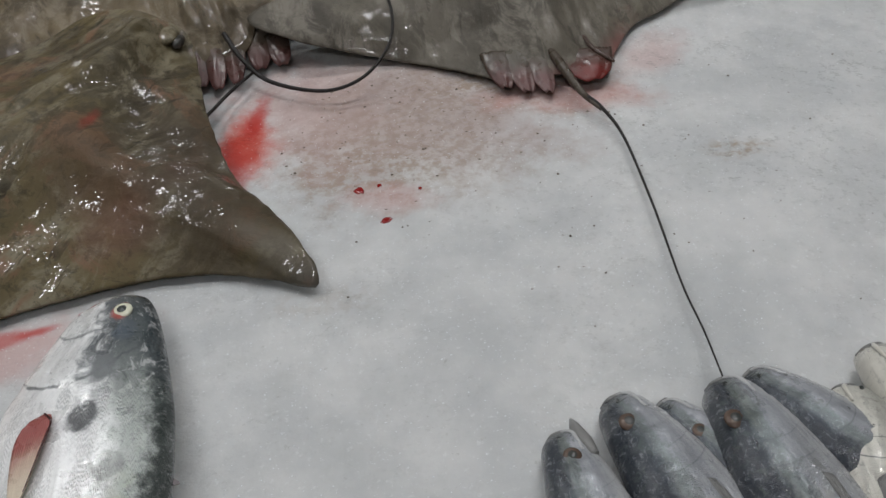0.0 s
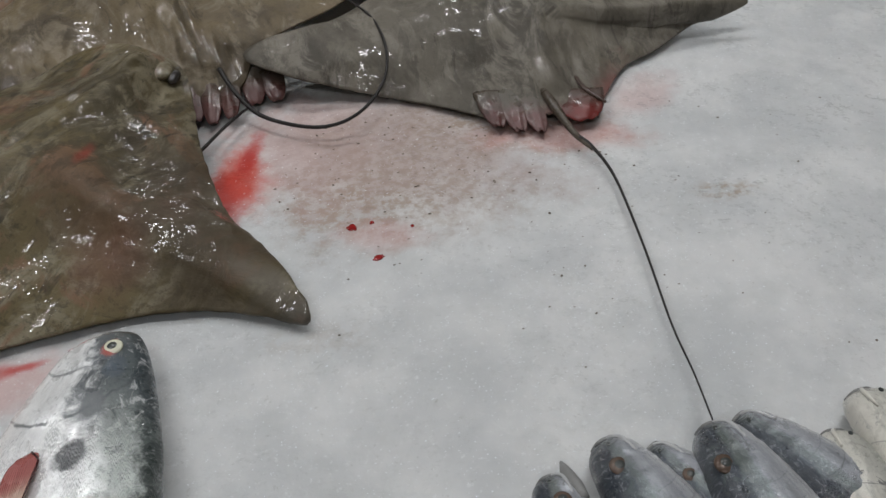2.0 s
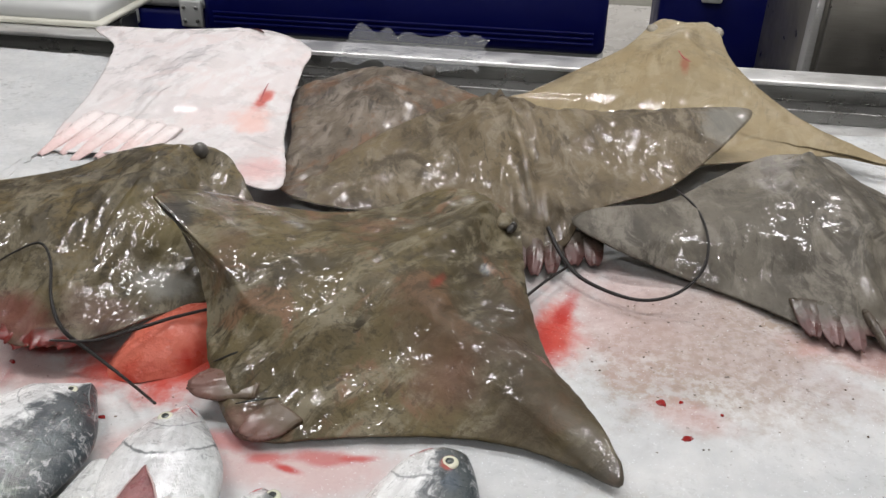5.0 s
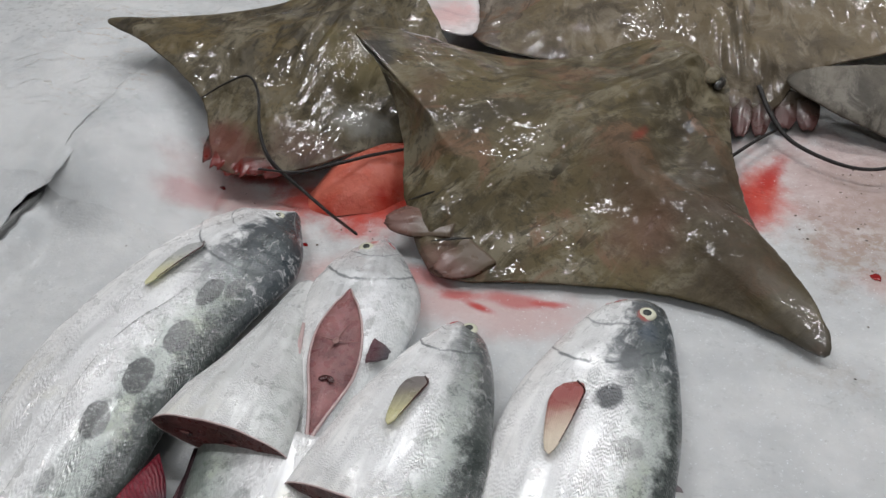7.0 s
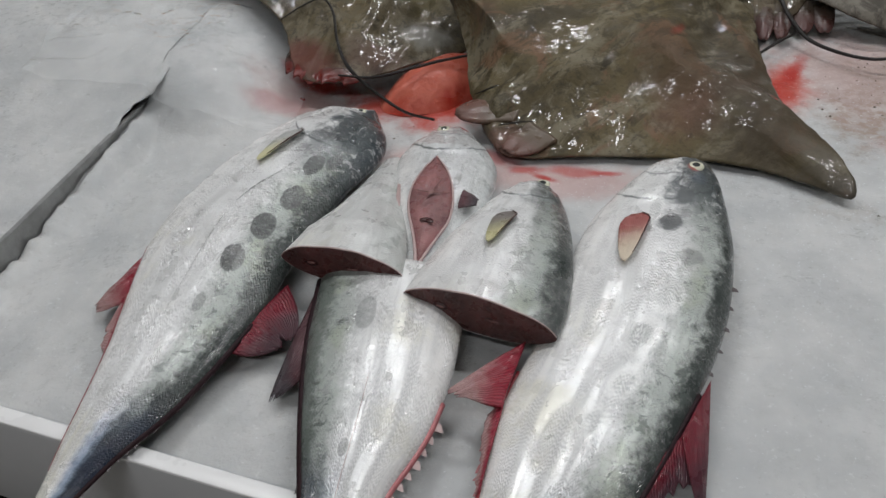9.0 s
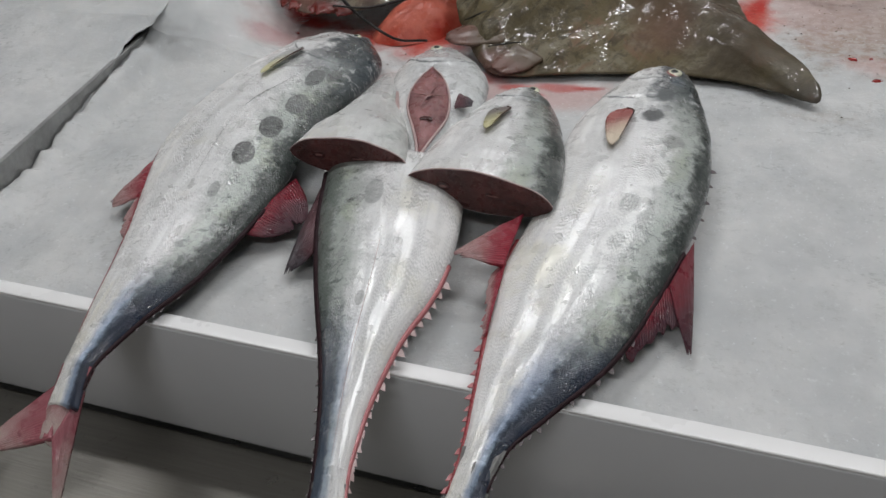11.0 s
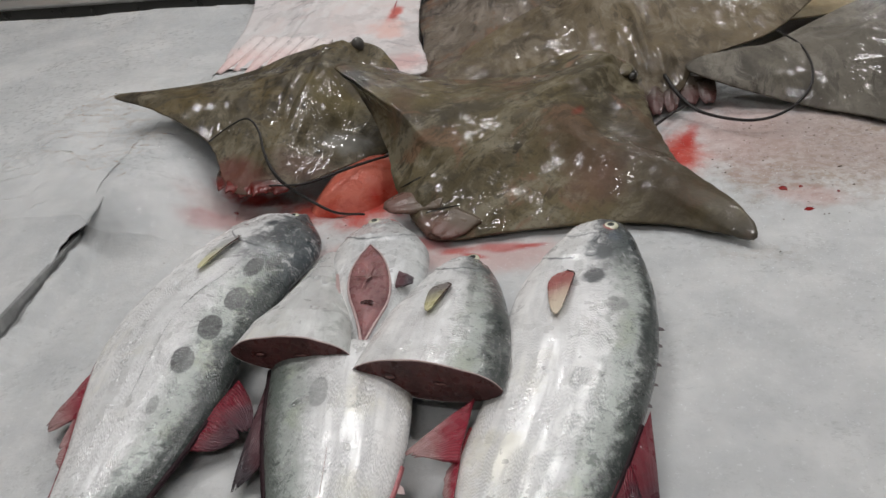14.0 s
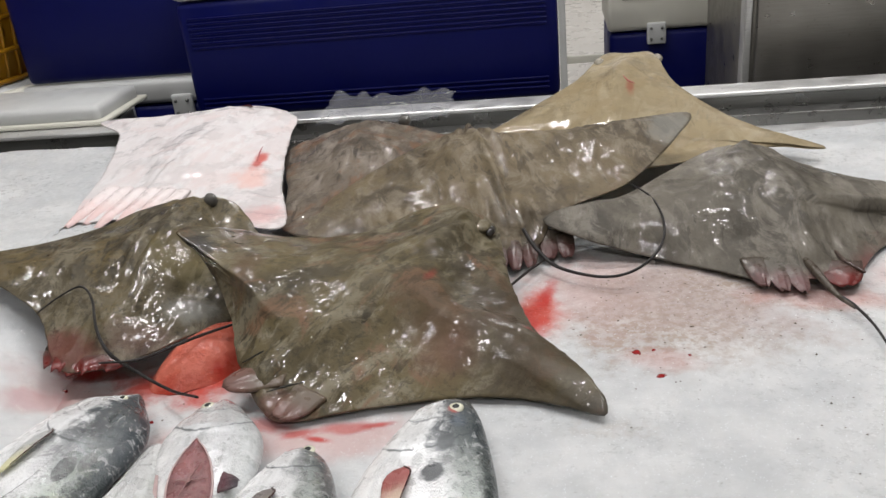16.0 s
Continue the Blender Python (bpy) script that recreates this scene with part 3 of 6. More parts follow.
def lobe(name, root_a, root_b, tip_a, tip_b, material, parent=None, label="", thick=0.004, bulge=0.006, ragged=0.0, nu=14, nv=16, drop=0.0, tip=0.75):
    """A fin or flap: root edge a-b swept to the tip edge a-b, thin and slightly domed."""
    ra, rb, ta, tb = (Vector(v) for v in (root_a, root_b, tip_a, tip_b))
    top, uv = [], []
    for j in range(nv):
        v = j / (nv - 1)
        for i in range(nu):
            u = i / (nu - 1)
            wide = math.sqrt(max(0.0, 1 - tip * (max(0.0, v - 0.35) / 0.65) ** 2.2))
            uu = 0.5 + (u - 0.5) * wide
            e = v * (1 - ragged * (0.5 + 0.5 * noise.noise((u * 9, ra.x * 50, ra.y * 50))))
            p = ra.lerp(rb, uu).lerp(ta.lerp(tb, uu), e)
            p.z += bulge * math.sin(math.pi * u) * math.sin(math.pi * (0.15 + 0.7 * v)) - drop * v * v + 0.0015 * noise.noise((u * 8, v * 5, ra.x * 9))
            top.append(p)
            uv.append((u, v))
    low = [p - Vector((0, 0, thick * (1 - 0.75 * uv[k][1]))) for k, p in enumerate(top)]
    n = nu * nv
    faces = []
    for j in range(nv - 1):
        for i in range(nu - 1):
            a = j * nu + i
            faces.append((a, a + 1, a + nu + 1, a + nu))
            faces.append((n + a, n + a + nu, n + a + nu + 1, n + a + 1))
    rim = [i for i in range(nu)] + [j * nu + nu - 1 for j in range(1, nv)] + [(nv - 1) * nu + i for i in range(nu - 2, -1, -1)] + [j * nu for j in range(nv - 2, 0, -1)]
    for a, b in zip(rim, rim[1:] + rim[:1]):
        faces.append((b, a, n + a, n + b))
    return from_data(name, top + low, faces, material, parent, label, uvs=uv + uv)


# ---------------------------------------------------------------- rays
def ray_body(outline, spine, material, parent, label="", hump=0.6, thick=0.012, rough=0.0025, seed=0.0, n=300, rings=46, folds=0.0):
    """A ray's disc: an outline with heights, filled up to a raised spine."""
    out = even(spline(outline, 700, True), n)
    sp = spline(spine, 60)
    near = np.array([np.argmin(np.linalg.norm(sp[:, :2] - o[:2], axis=1)) for o in out], float)
    for _ in range(3):
        near = sum(np.roll(near, k) for k in range(-13, 14)) / 27
    foot = np.stack([np.interp(near, np.arange(60), sp[:, k]) for k in range(3)], axis=1)
    ax = (sp[-1] - sp[0])[:2]
    ax = ax / np.linalg.norm(ax)
    top, low = [], []
    for j in range(rings + 1):
        r = j / rings
        s = min(1.0, r / 0.5)
        g = hump * (1 - s * s * (3 - 2 * s)) + (1 - hump) * (1 - r ** 1.8)
        for i in range(n):
            p = foot[i] * (1 - r) + out[i] * r
            z = out[i][2] + (foot[i][2] - out[i][2]) * g
            fade = min(1.0, (1 - r) * 7)
            q = (p[0] * 16 + seed, p[1] * 16, seed)
            z += fade * rough * (2.2 * noise.noise(q) + noise.noise((p[0] * 45, p[1] * 45, seed)))
            if folds:
                lo, ac = p[0] * ax[0] + p[1] * ax[1], p[0] * ax[1] - p[1] * ax[0]
                z += fade * folds * abs(noise.noise((ac * 34, lo * 7, seed + 3))) * (1 - r) ** 2.5 + fade * 0.12 * folds * noise.noise((ac * 95, lo * 16, seed))
            edge = 0.0016 * noise.noise((p[0] * 60, p[1] * 60, seed)) * r ** 6
            x, y = p[0] + edge, p[1] + edge
            top.append((x, y, z))
            t = 0.0025 + thick * (1 - r) ** 0.6 + 0.6 * max(0.0, z - out[i][2]) * (1 - r)
            low.append((x, y, z - t))
    m = (rings + 1) * n
    faces = []
    for j in range(rings):
        for i in range(n):
            a, b = j * n + i, j * n + (i + 1) % n
            faces.append((a, b, b + n, a + n))
            faces.append((m + a, m + a + n, m + b + n, m + b))
    for i in range(n):
        a, b = rings * n + i, rings * n + (i + 1) % n
        faces.append((a, b, m + b, m + a))
    return from_data("body", top + low, [f[::-1] for f in faces], material, parent, label)


def ball(name, at, size, material, parent, label="", turn=0.0, seg=14):
    bm = bmesh.new()
    bmesh.ops.create_uvsphere(bm, u_segments=seg, v_segments=max(8, seg // 2), radius=1.0)
    m = pose(*at, 0, 0, turn) @ Matrix.Diagonal((*size, 1))
    bmesh.ops.transform(bm, matrix=m, verts=bm.verts)
    return part(name, bm, material, parent, label)

# ---------------------------------------------------------------- fish
class Fish:
    """A fish lying on its side. stations: belly x, y and back x, y from nose to tail; rises: height of the underside there."""

    def __init__(self, name, label, group, stations, rises, thick, material, u0=0.0, u1=1.0, nu=150, na=56, flat=1.35, gill=0.0, plate=1.0):
        self.root = thing(name, label, "fish", group)
        self.st = np.array(stations, float)
        self.rises, self.thick, self.flat = rises, thick, flat
        self.u0, self.u1, self.gill, self.plate = u0, u1, gill, plate
        self.s = spline(self.st, 200)
        self.cloud = []
        verts, uvs, faces = [], [], []
        for i in range(nu):
            u = i / (nu - 1)
            for k in range(na):
                a = 2 * math.pi * k / na
                verts.append(self.at(u, a))
                if k <= na // 2:
                    self.cloud.append(tuple(verts[-1]))
                uvs.append((u0 + u * (u1 - u0), 0.5 + 0.5 * math.cos(a)))
        for i in range(nu - 1):
            for k in range(na):
                b = (k + 1) % na
                faces.append((i * na + k, i * na + b, (i + 1) * na + b, (i + 1) * na + k))
        self.cloud = np.array(self.cloud)
        faces.append(tuple(range(na))[::-1])
        if u1 >= 1.0:
            faces.append(tuple((nu - 1) * na + k for k in range(na)))
        self.na = na
        self.body = from_data("body", verts, [f[::-1] for f in faces], material, self.root, uvs=uvs)

    def row(self, u):
        f = u * 199
        k = min(int(f), 198)
        return self.s[k] * (1 - (f - k)) + self.s[k + 1] * (f - k)

    def at(self, u, a, lift=0.0):
        """A point of the skin: u nose to tail, angle a from the back (0) over the upper flank to the belly (pi)."""
        s = self.row(u)
        c, h = (s[:2] + s[2:]) / 2, (s[2:] - s[:2]) / 2
        xs = np.linspace(0, 1, len(self.thick))
        t = float(np.interp(u, xs, self.thick))
        rise = float(np.interp(u, np.linspace(0, 1, len(self.rises)), self.rises))
        w = math.sin(a)
        z = rise + t + t * math.copysign(abs(w) ** (0.8 * self.flat), w)
        k = math.cos(a)
        p = c + h * k
        if w > 0:
            z += self.relief(self.u0 + u * (self.u1 - self.u0), 0.5 + 0.5 * k) * min(1.0, w * 2.5) * min(1.0, t / 0.02)
        return Vector((p[0], p[1], z + lift))

    def relief(self, x, v):
        """Long muscle ridges on the flank; raised gill cover and wrinkled cheek on the head."""
        seed = self.st[0][0] * 10
        r = (0.0016 * noise.noise((x * 9, v * 6, seed)) + 0.0009 * noise.noise((x * 22, v * 14, seed + 5))) * (1 - 0.8 * step(x, 0.55, 0.75))
        if self.gill:
            edge = self.gill - 0.22 * (v - 0.5) ** 2 + 0.004 * noise.noise((v * 9, seed, 1))
            cheek = edge - 0.062
            r += 0.0022 * self.plate * step(x, edge - 0.07, edge - 0.006) * (1 - step(x, edge - 0.003, edge + 0.006))
            r += 0.0010 * self.plate * step(x, cheek - 0.05, cheek - 0.005) * (1 - step(x, cheek - 0.002, cheek + 0.006))
            if x < edge:
                r += 0.0013 * noise.noise((x * 75, v * 15, seed)) * step(x, 0.0, 0.04)
        return r

    def on_skin(self, x, y, lift=0.0):
        """The point of the upper flank above a place in the plan."""
        best = self.cloud[np.argmin((self.cloud[:, 0] - x) ** 2 + (self.cloud[:, 1] - y) ** 2)]
        return Vector((x, y, best[2] + lift))

    def pectoral(self, a, b, tip, material, label):
        """A leaf-shaped breast fin, laid back on the flank; a dark tube is its edge and the shadow there."""
        a, b, tip = self.on_skin(*a, 0.002), self.on_skin(*b, 0.002), self.on_skin(*tip, 0.006)
        nu, nv = 13, 18
        top, uv = [], []
        for j in range(nv):
            v = j / (nv - 1)
            wide = math.sqrt(max(0.0, 1 - v ** 1.8)) * (1 - 0.2 * v) * (0.35 + 0.65 * math.sqrt(1 - max(0.0, 1 - v / 0.3) ** 2))
            for i in range(nu):
                u = i / (nu - 1)
                q = a.lerp(b, 0.5 + (u - 0.5) * wide).lerp(tip + (a.lerp(b, 0.5 + (u - 0.5) * wide) - a.lerp(b, 0.5)), v)
                q.z = max(q.z, self.on_skin(q.x, q.y).z) + 0.0022 + 0.004 * math.sin(math.pi * v) * (1 - u) + 0.0012 * math.sin(u * 19) * v * (1 - v)
                top.append(q)
                uv.append((u, v))
        m = nu * nv
        faces = []
        for j in range(nv - 1):
            for i in range(nu - 1):
                k = j * nu + i
                faces += [(k, k + 1, k + nu + 1, k + nu), (m + k, m + k + nu, m + k + nu + 1, m + k + 1)]
        rim = list(range(nu)) + [j * nu + nu - 1 for j in range(1, nv)] + [(nv - 1) * nu + i for i in range(nu - 2, -1, -1)] + [j * nu for j in range(nv - 2, 0, -1)]
        faces += [(q, p, m + p, m + q) for p, q in zip(rim, rim[1:] + rim[:1])]
        fin = from_data("pectoral_fin", top + [q - Vector((0, 0, 0.0018)) for q in top], faces, material, self.root, label, uvs=uv + uv)
        # one dark tube for both the edge line and its shadow
        tube("fin_edge_shade", [top[j * nu] + Vector((0, 0, 0.0002)) for j in range(0, nv, 3)], [0.0010, 0.0009, 0.0004], MAT["hole"], fin, "dark leading edge with its thin shadow", n=30, sides=6)

    def fin_base(self, u_from, u_to, back, radius, material, label):
        """The fleshy strip along the back or belly from which the finlets stand."""
        pts = [self.at(u_from + (u_to - u_from) * i / 11, 0.06 if back else math.pi - 0.06) for i in range(12)]
        tube("fin_base", pts, [radius, radius, radius * 0.8, radius * 0.5], material, self.root, label, n=60, sides=8)

    def spot(self, u, v, lift=0.0):
        """A point on the upper flank: v 0 belly to 1 back."""
        return self.at(u, math.acos(2 * v - 1), lift)

    def eye(self, u, v, size, ring, label, at=None):
        p = self.on_skin(at[0], at[1]) if at else self.spot(u, v)
        e = ball("eye", p - Vector((0, 0, size * 0.1)), (size * 0.9, size * 0.9, size * 0.3), ring, self.root, label)
        ball("pupil", p + Vector((0, 0, size * 0.06)), (size * 0.5, size * 0.5, size * 0.2), MAT["pupil"], e)

    def crease(self, name, path, radius, material=None):
        pts = [self.spot(u, v, 0.0006) for u, v in path]
        tube(name, pts, [radius * 0.2, radius * 0.7, radius * 0.2], material or MAT["crease"], self.body, n=30, sides=6)

    def cut(self, material, label):
        """The cut face at the last station, with its backbone."""
        ring = [self.at(1.0, 2 * math.pi * k / self.na) for k in range(self.na)]
        mid = sum(ring, Vector()) / len(ring)
        out = (Vector((*(self.row(1.0)[:2] + self.row(1.0)[2:]), 0)) - Vector((*(self.row(0.97)[:2] + self.row(0.97)[2:]), 0))).normalized()
        verts, faces = [], []
        for j in range(6):
            f = j / 5
            for k, p in enumerate(ring):
                q = mid.lerp(p, 1 - f * 0.98)
                verts.append(q + out * (0.0022 * math.sin(math.pi * min(1, f * 1.5)) * (0.6 + 1.2 * noise.noise(q * 70)) - 0.0005 + 0.0005 * (f > 0)))
        n = self.na
        for j in range(5):
            for k in range(n):
                b = (k + 1) % n
                faces.append((j * n + k, j * n + b, (j + 1) * n + b, (j + 1) * n + k))
        faces.append(tuple(5 * n + k for k in range(n)))
        face = from_data("cut_face", verts, [f[::-1] for f in faces], material, self.root, label)
        across = (ring[0] - ring[n // 2])
        turn = math.degrees(math.atan2(across.y, across.x))
        for name, f, wide, high, mat in (("vessel", -0.24, 0.0085, 0.0055, MAT["hole"]), ("backbone", -0.24, 0.0050, 0.0016, MAT["bone"]), ("blood_line", 0.08, 0.0050, 0.0028, MAT["hole"]), ("tendon", 0.10, 0.0075, 0.0008, MAT["bone"])):
            proud = 0.0016 if name in ("vessel", "blood_line") else 0.0026
            ball(name, mid + across * f + out * proud * 0.5, (wide, proud * 0.6, high), mat, face, turn=turn)
        tube("skin_edge", [p + out * 0.0004 for p in ring[1:n // 2:2]], [0.0006, 0.0011, 0.0006], MAT["finlet"], self.root, "pale cut skin edge", n=40, sides=6)

    def edge_fins(self, name, u_from, u_to, count, back, material, size):
        mesh = None
        for i in range(count):
            u = u_from + (u_to - u_from) * i / max(1, count - 1)
            p, q = self.at(u, 0.0 if back else math.pi), self.at(min(1, u + 0.02), 0.0 if back else math.pi)
            s = self.row(u)
            side = Vector((*(s[2:] - s[:2]), 0)).normalized() * (1 if back else -1)
            along = (q - p).normalized()
            if mesh is None:
                mesh = bpy.data.meshes.new(name)
                mesh.from_pydata([(-0.7, -0.3, 0.10), (0.7, -0.3, 0.08), (0.95, 0.75, 0.0), (0.15, 0.55, 0.05), (-0.7, -0.3, -0.10), (0.7, -0.3, -0.08), (0.9, 0.72, -0.06)], [],
                                 [(0, 1, 3), (1, 2, 3), (4, 6, 5), (0, 3, 6, 4), (3, 2, 6), (1, 5, 6, 2), (0, 4, 5, 1)])
                mesh.materials.append(material)
            ob = new(name, mesh)
            ob.parent = self.root
            turn = random.uniform(-0.22, 0.22)
            along, side = along * math.cos(turn) + side * math.sin(turn), side * math.cos(turn) - along * math.sin(turn)
            up = along.cross(side)
            scale = size * (0.75 + 0.5 * random.random()) * (1.15 - 0.4 * i / count)
            m = Matrix((along, side, up)).transposed().to_4x4()
            ob.matrix_local = Matrix.Translation(p) @ m @ Matrix.Diagonal((scale, scale, scale, 1))


# ---------------------------------------------------------------- setting
def divider_x(y):
    return -1.030 - 0.097 * (y - 0.04)


def step(value, lo, hi):
    t = min(1.0, max(0.0, (value - lo) / (hi - lo)))
    return t * t * (3 - 2 * t)


def mound(x, y):
    """The heap of ice under the film near the divider."""
    return 0.078 * step(y, 0.50, 0.70) * step(-x, 0.85, 1.05) * (1 - 0.35 * step(y, 1.1, 1.4))


def build_ice():
    xs, ys = np.arange(-1.22, 1.90, 0.0085), np.arange(0.048, 1.735, 0.0085)
    verts, faces = [], []
    for y in ys:
        for x in xs:
            q = Vector((x, y, 0))
            z = 0.008 * noise.noise(q * 3.1) + 0.004 * noise.noise(q * 14) + 0.0015 * noise.noise(q * 48)
            z += 0.020 * min(1, max(0, (y - 1.0) / 0.7)) + (0.010 * noise.noise(q * 9) if y > 1.60 else 0)
            z -= 0.006 * max(0.0, 1 - (y - 0.048) / 0.03)
            z += max(mound(x, y), (0.008 + 0.024 * step(y, 0.22, 0.56) + 0.008 * noise.noise((y * 45, 4, 2))) * step(-x, -divider_x(y) - 0.05, -divider_x(y) - 0.012))
            verts.append((max(x, divider_x(y) + 0.006 + 0.006 * noise.noise((y * 45, 1, 1))), y, z - 0.004))
    w = len(xs)
    for j in range(len(ys) - 1):
        for i in range(w - 1):
            a = j * w + i
            faces.append((a, a + 1, a + w + 1, a + w))
    ob = from_data("ice_bed", verts, faces, MAT["ice"])
    tagged(ob, "crushed ice bed stained pink with blood and dirt", "ice", kind="structure")
    xs, ys = np.arange(-3.2, -1.015, 0.012), np.arange(0.05, 1.735, 0.014)
    verts, faces = [], []
    for y in ys:
        for x in xs:
            q = Vector((x, y, 3.0))
            xx = min(x, divider_x(y) - 0.005 + 0.025 * step(y, 0.56, 0.60) + 0.009 * step(y, 0.2, 0.45) * (0.5 + noise.noise((y * 55, 2, 8))))
            z = 0.030 + 0.044 * step(y, 0.45, 0.75) + 0.010 * noise.noise(q * 2.4) + 0.003 * noise.noise(q * 17) + 0.0016 * noise.noise(q * 55)
            verts.append((xx, y, z))
    w = len(xs)
    for j in range(len(ys) - 1):
        for i in range(w - 1):
            a = j * w + i
            faces.append((a, a + 1, a + w + 1, a + w))
    ob = from_data("ice_bed_side", verts, faces, MAT["ice_far"])
    tagged(ob, "smooth white ice of the neighbouring bay", "ice", kind="structure")


def build_counter():
    bm = box_bm(-3.2, 1.9, 0.026, 0.047, -0.165, 0.005, 0.004)
    tagged(part("counter_front", bm, MAT["white_board"]), "white plastic front board of the fish counter", "counter", kind="structure")
    # strip added so the board's lit top edge stands out by colour
    tagged(part("counter_lit_lip", box_bm(-3.2, 1.9, 0.0245, 0.0425, 0.0055, 0.0095, 0.0015), MAT["lit_lip_white"]), "paler strip for the lit top lip of the counter board", "trim", kind="structure")
    bm = box_bm(-3.2, 1.9, -0.30, 0.025, -0.20, -0.168, 0.004)
    tagged(part("counter_ledge", bm, MAT["steel_cabinet"]), "dull steel ledge below the counter board", "ledge", kind="structure")
    bm = box_bm(-3.2, 1.9, -0.02, 1.84, -0.80, -0.202, 0.0)
    box_bm(-3.2, 1.9, 0.049, 1.69, -0.20, -0.03, 0.0, bm)
    tagged(part("counter_base", bm, MAT["steel_dark"], smooth=False), "steel body of the fish counter", "counter", kind="structure")
    # back rail: top flange, lip, stepped upstand
    bm = box_bm(-3.2, 1.9, 1.858, 1.945, 0.068, 0.080, 0.004)
    tagged(part("back_rail", bm, MAT["steel"]), "wet stainless steel rail along the back of the counter", "rail", kind="structure")
    bm = box_bm(-3.2, 1.9, 1.866, 1.935, -0.2, 0.066, 0.0)
    box_bm(-3.2, 1.9, 1.802, 1.865, -0.1, 0.036, 0.003, bm)
    tagged(part("back_upstand", bm, MAT["steel_dark"], smooth=False), "stepped steel upstand below the back rail", "rail", kind="structure")
    bm = box_bm(-3.2, 1.9, 1.70, 1.801, -0.1, 0.008, 0.002)
    tagged(part("back_ledge", bm, MAT["steel"], smooth=False), "steel ledge behind the ice", "rail", kind="structure")
    # divider between the bays, running aslant
    bm = bmesh.new()
    rows = []
    for y in np.linspace(0.04, 0.615, 24):
        x, top = divider_x(y), 0.034
        rows.append([bm.verts.new(c) for c in ((x - 0.004, y, -0.05), (x - 0.004, y, top), (x + 0.003, y, top), (x + 0.003, y, -0.05))])
    for r, s in zip(rows, rows[1:]):
        for k in range(4):
            bm.faces.new((r[k], s[k], s[(k + 1) % 4], r[(k + 1) % 4]))
    bm.faces.new(rows[0])
    bm.faces.new(rows[-1][::-1])
    bmesh.ops.recalc_face_normals(bm, faces=bm.faces)
    tagged(part("bay_divider", bm, MAT["grey_strip"], smooth=False), "thin steel divider between two ice bays", "divider", kind="structure")


def build_hall():
    for name, x0, x1, y0, y1 in (("wall_west", -6.1, -6.0, -4, 9), ("wall_east", 6.0, 6.1, -4, 9), ("wall_south", -6.1, 6.1, -4.1, -4), ("wall_north", -6.1, 6.1, 9, 9.1)):
        tagged(part(name, box_bm(x0, x1, y0, y1, -0.8, CEILING_Z), MAT["wall"], smooth=False), "plain pale painted hall wall", "wall", kind="structure")
    tagged(part("floor", box_bm(-6.1, 6.1, -4.1, 9.1, -0.9, -0.8), MAT["floor"], smooth=False), "pale wet market floor", "floor", kind="structure")
    # ceiling is out of view, kept dark so reflections between lamps stay dark
    tagged(part("ceiling", box_bm(-6.1, 6.1, -4.1, 9.1, CEILING_Z, CEILING_Z + 0.1), MAT["ceiling"], smooth=False), "unseen ceiling, dull grey to set off the wet glints", "ceiling", kind="structure")
    for x, y in LAMPS:
        lamp = thing("ceiling_lamp", "long white ceiling strip lamp, lit", "lamp", "ceiling strip lamps", (x, y, CEILING_Z))
        part("housing", box_bm(-0.62, 0.62, -0.08, 0.08, -0.06, 0.0, 0.008), MAT["white_plastic"], lamp)
        part("diffuser", box_bm(-0.6, 0.6, -0.06, 0.06, -0.075, -0.062, 0.004), MAT["glow"], lamp)
        data = bpy.data.lights.new("strip_light", "AREA")
        data.shape, data.size, data.size_y, data.energy, data.color = "RECTANGLE", 1.2, 0.12, LAMP_POWER, (1.0, 0.985, 0.97)
        light = new("strip_light", data)
        light.location = (x, y, CEILING_Z - 0.085)


build_ice()
build_counter()
build_hall()

# ---------------------------------------------------------------- rays on the ice


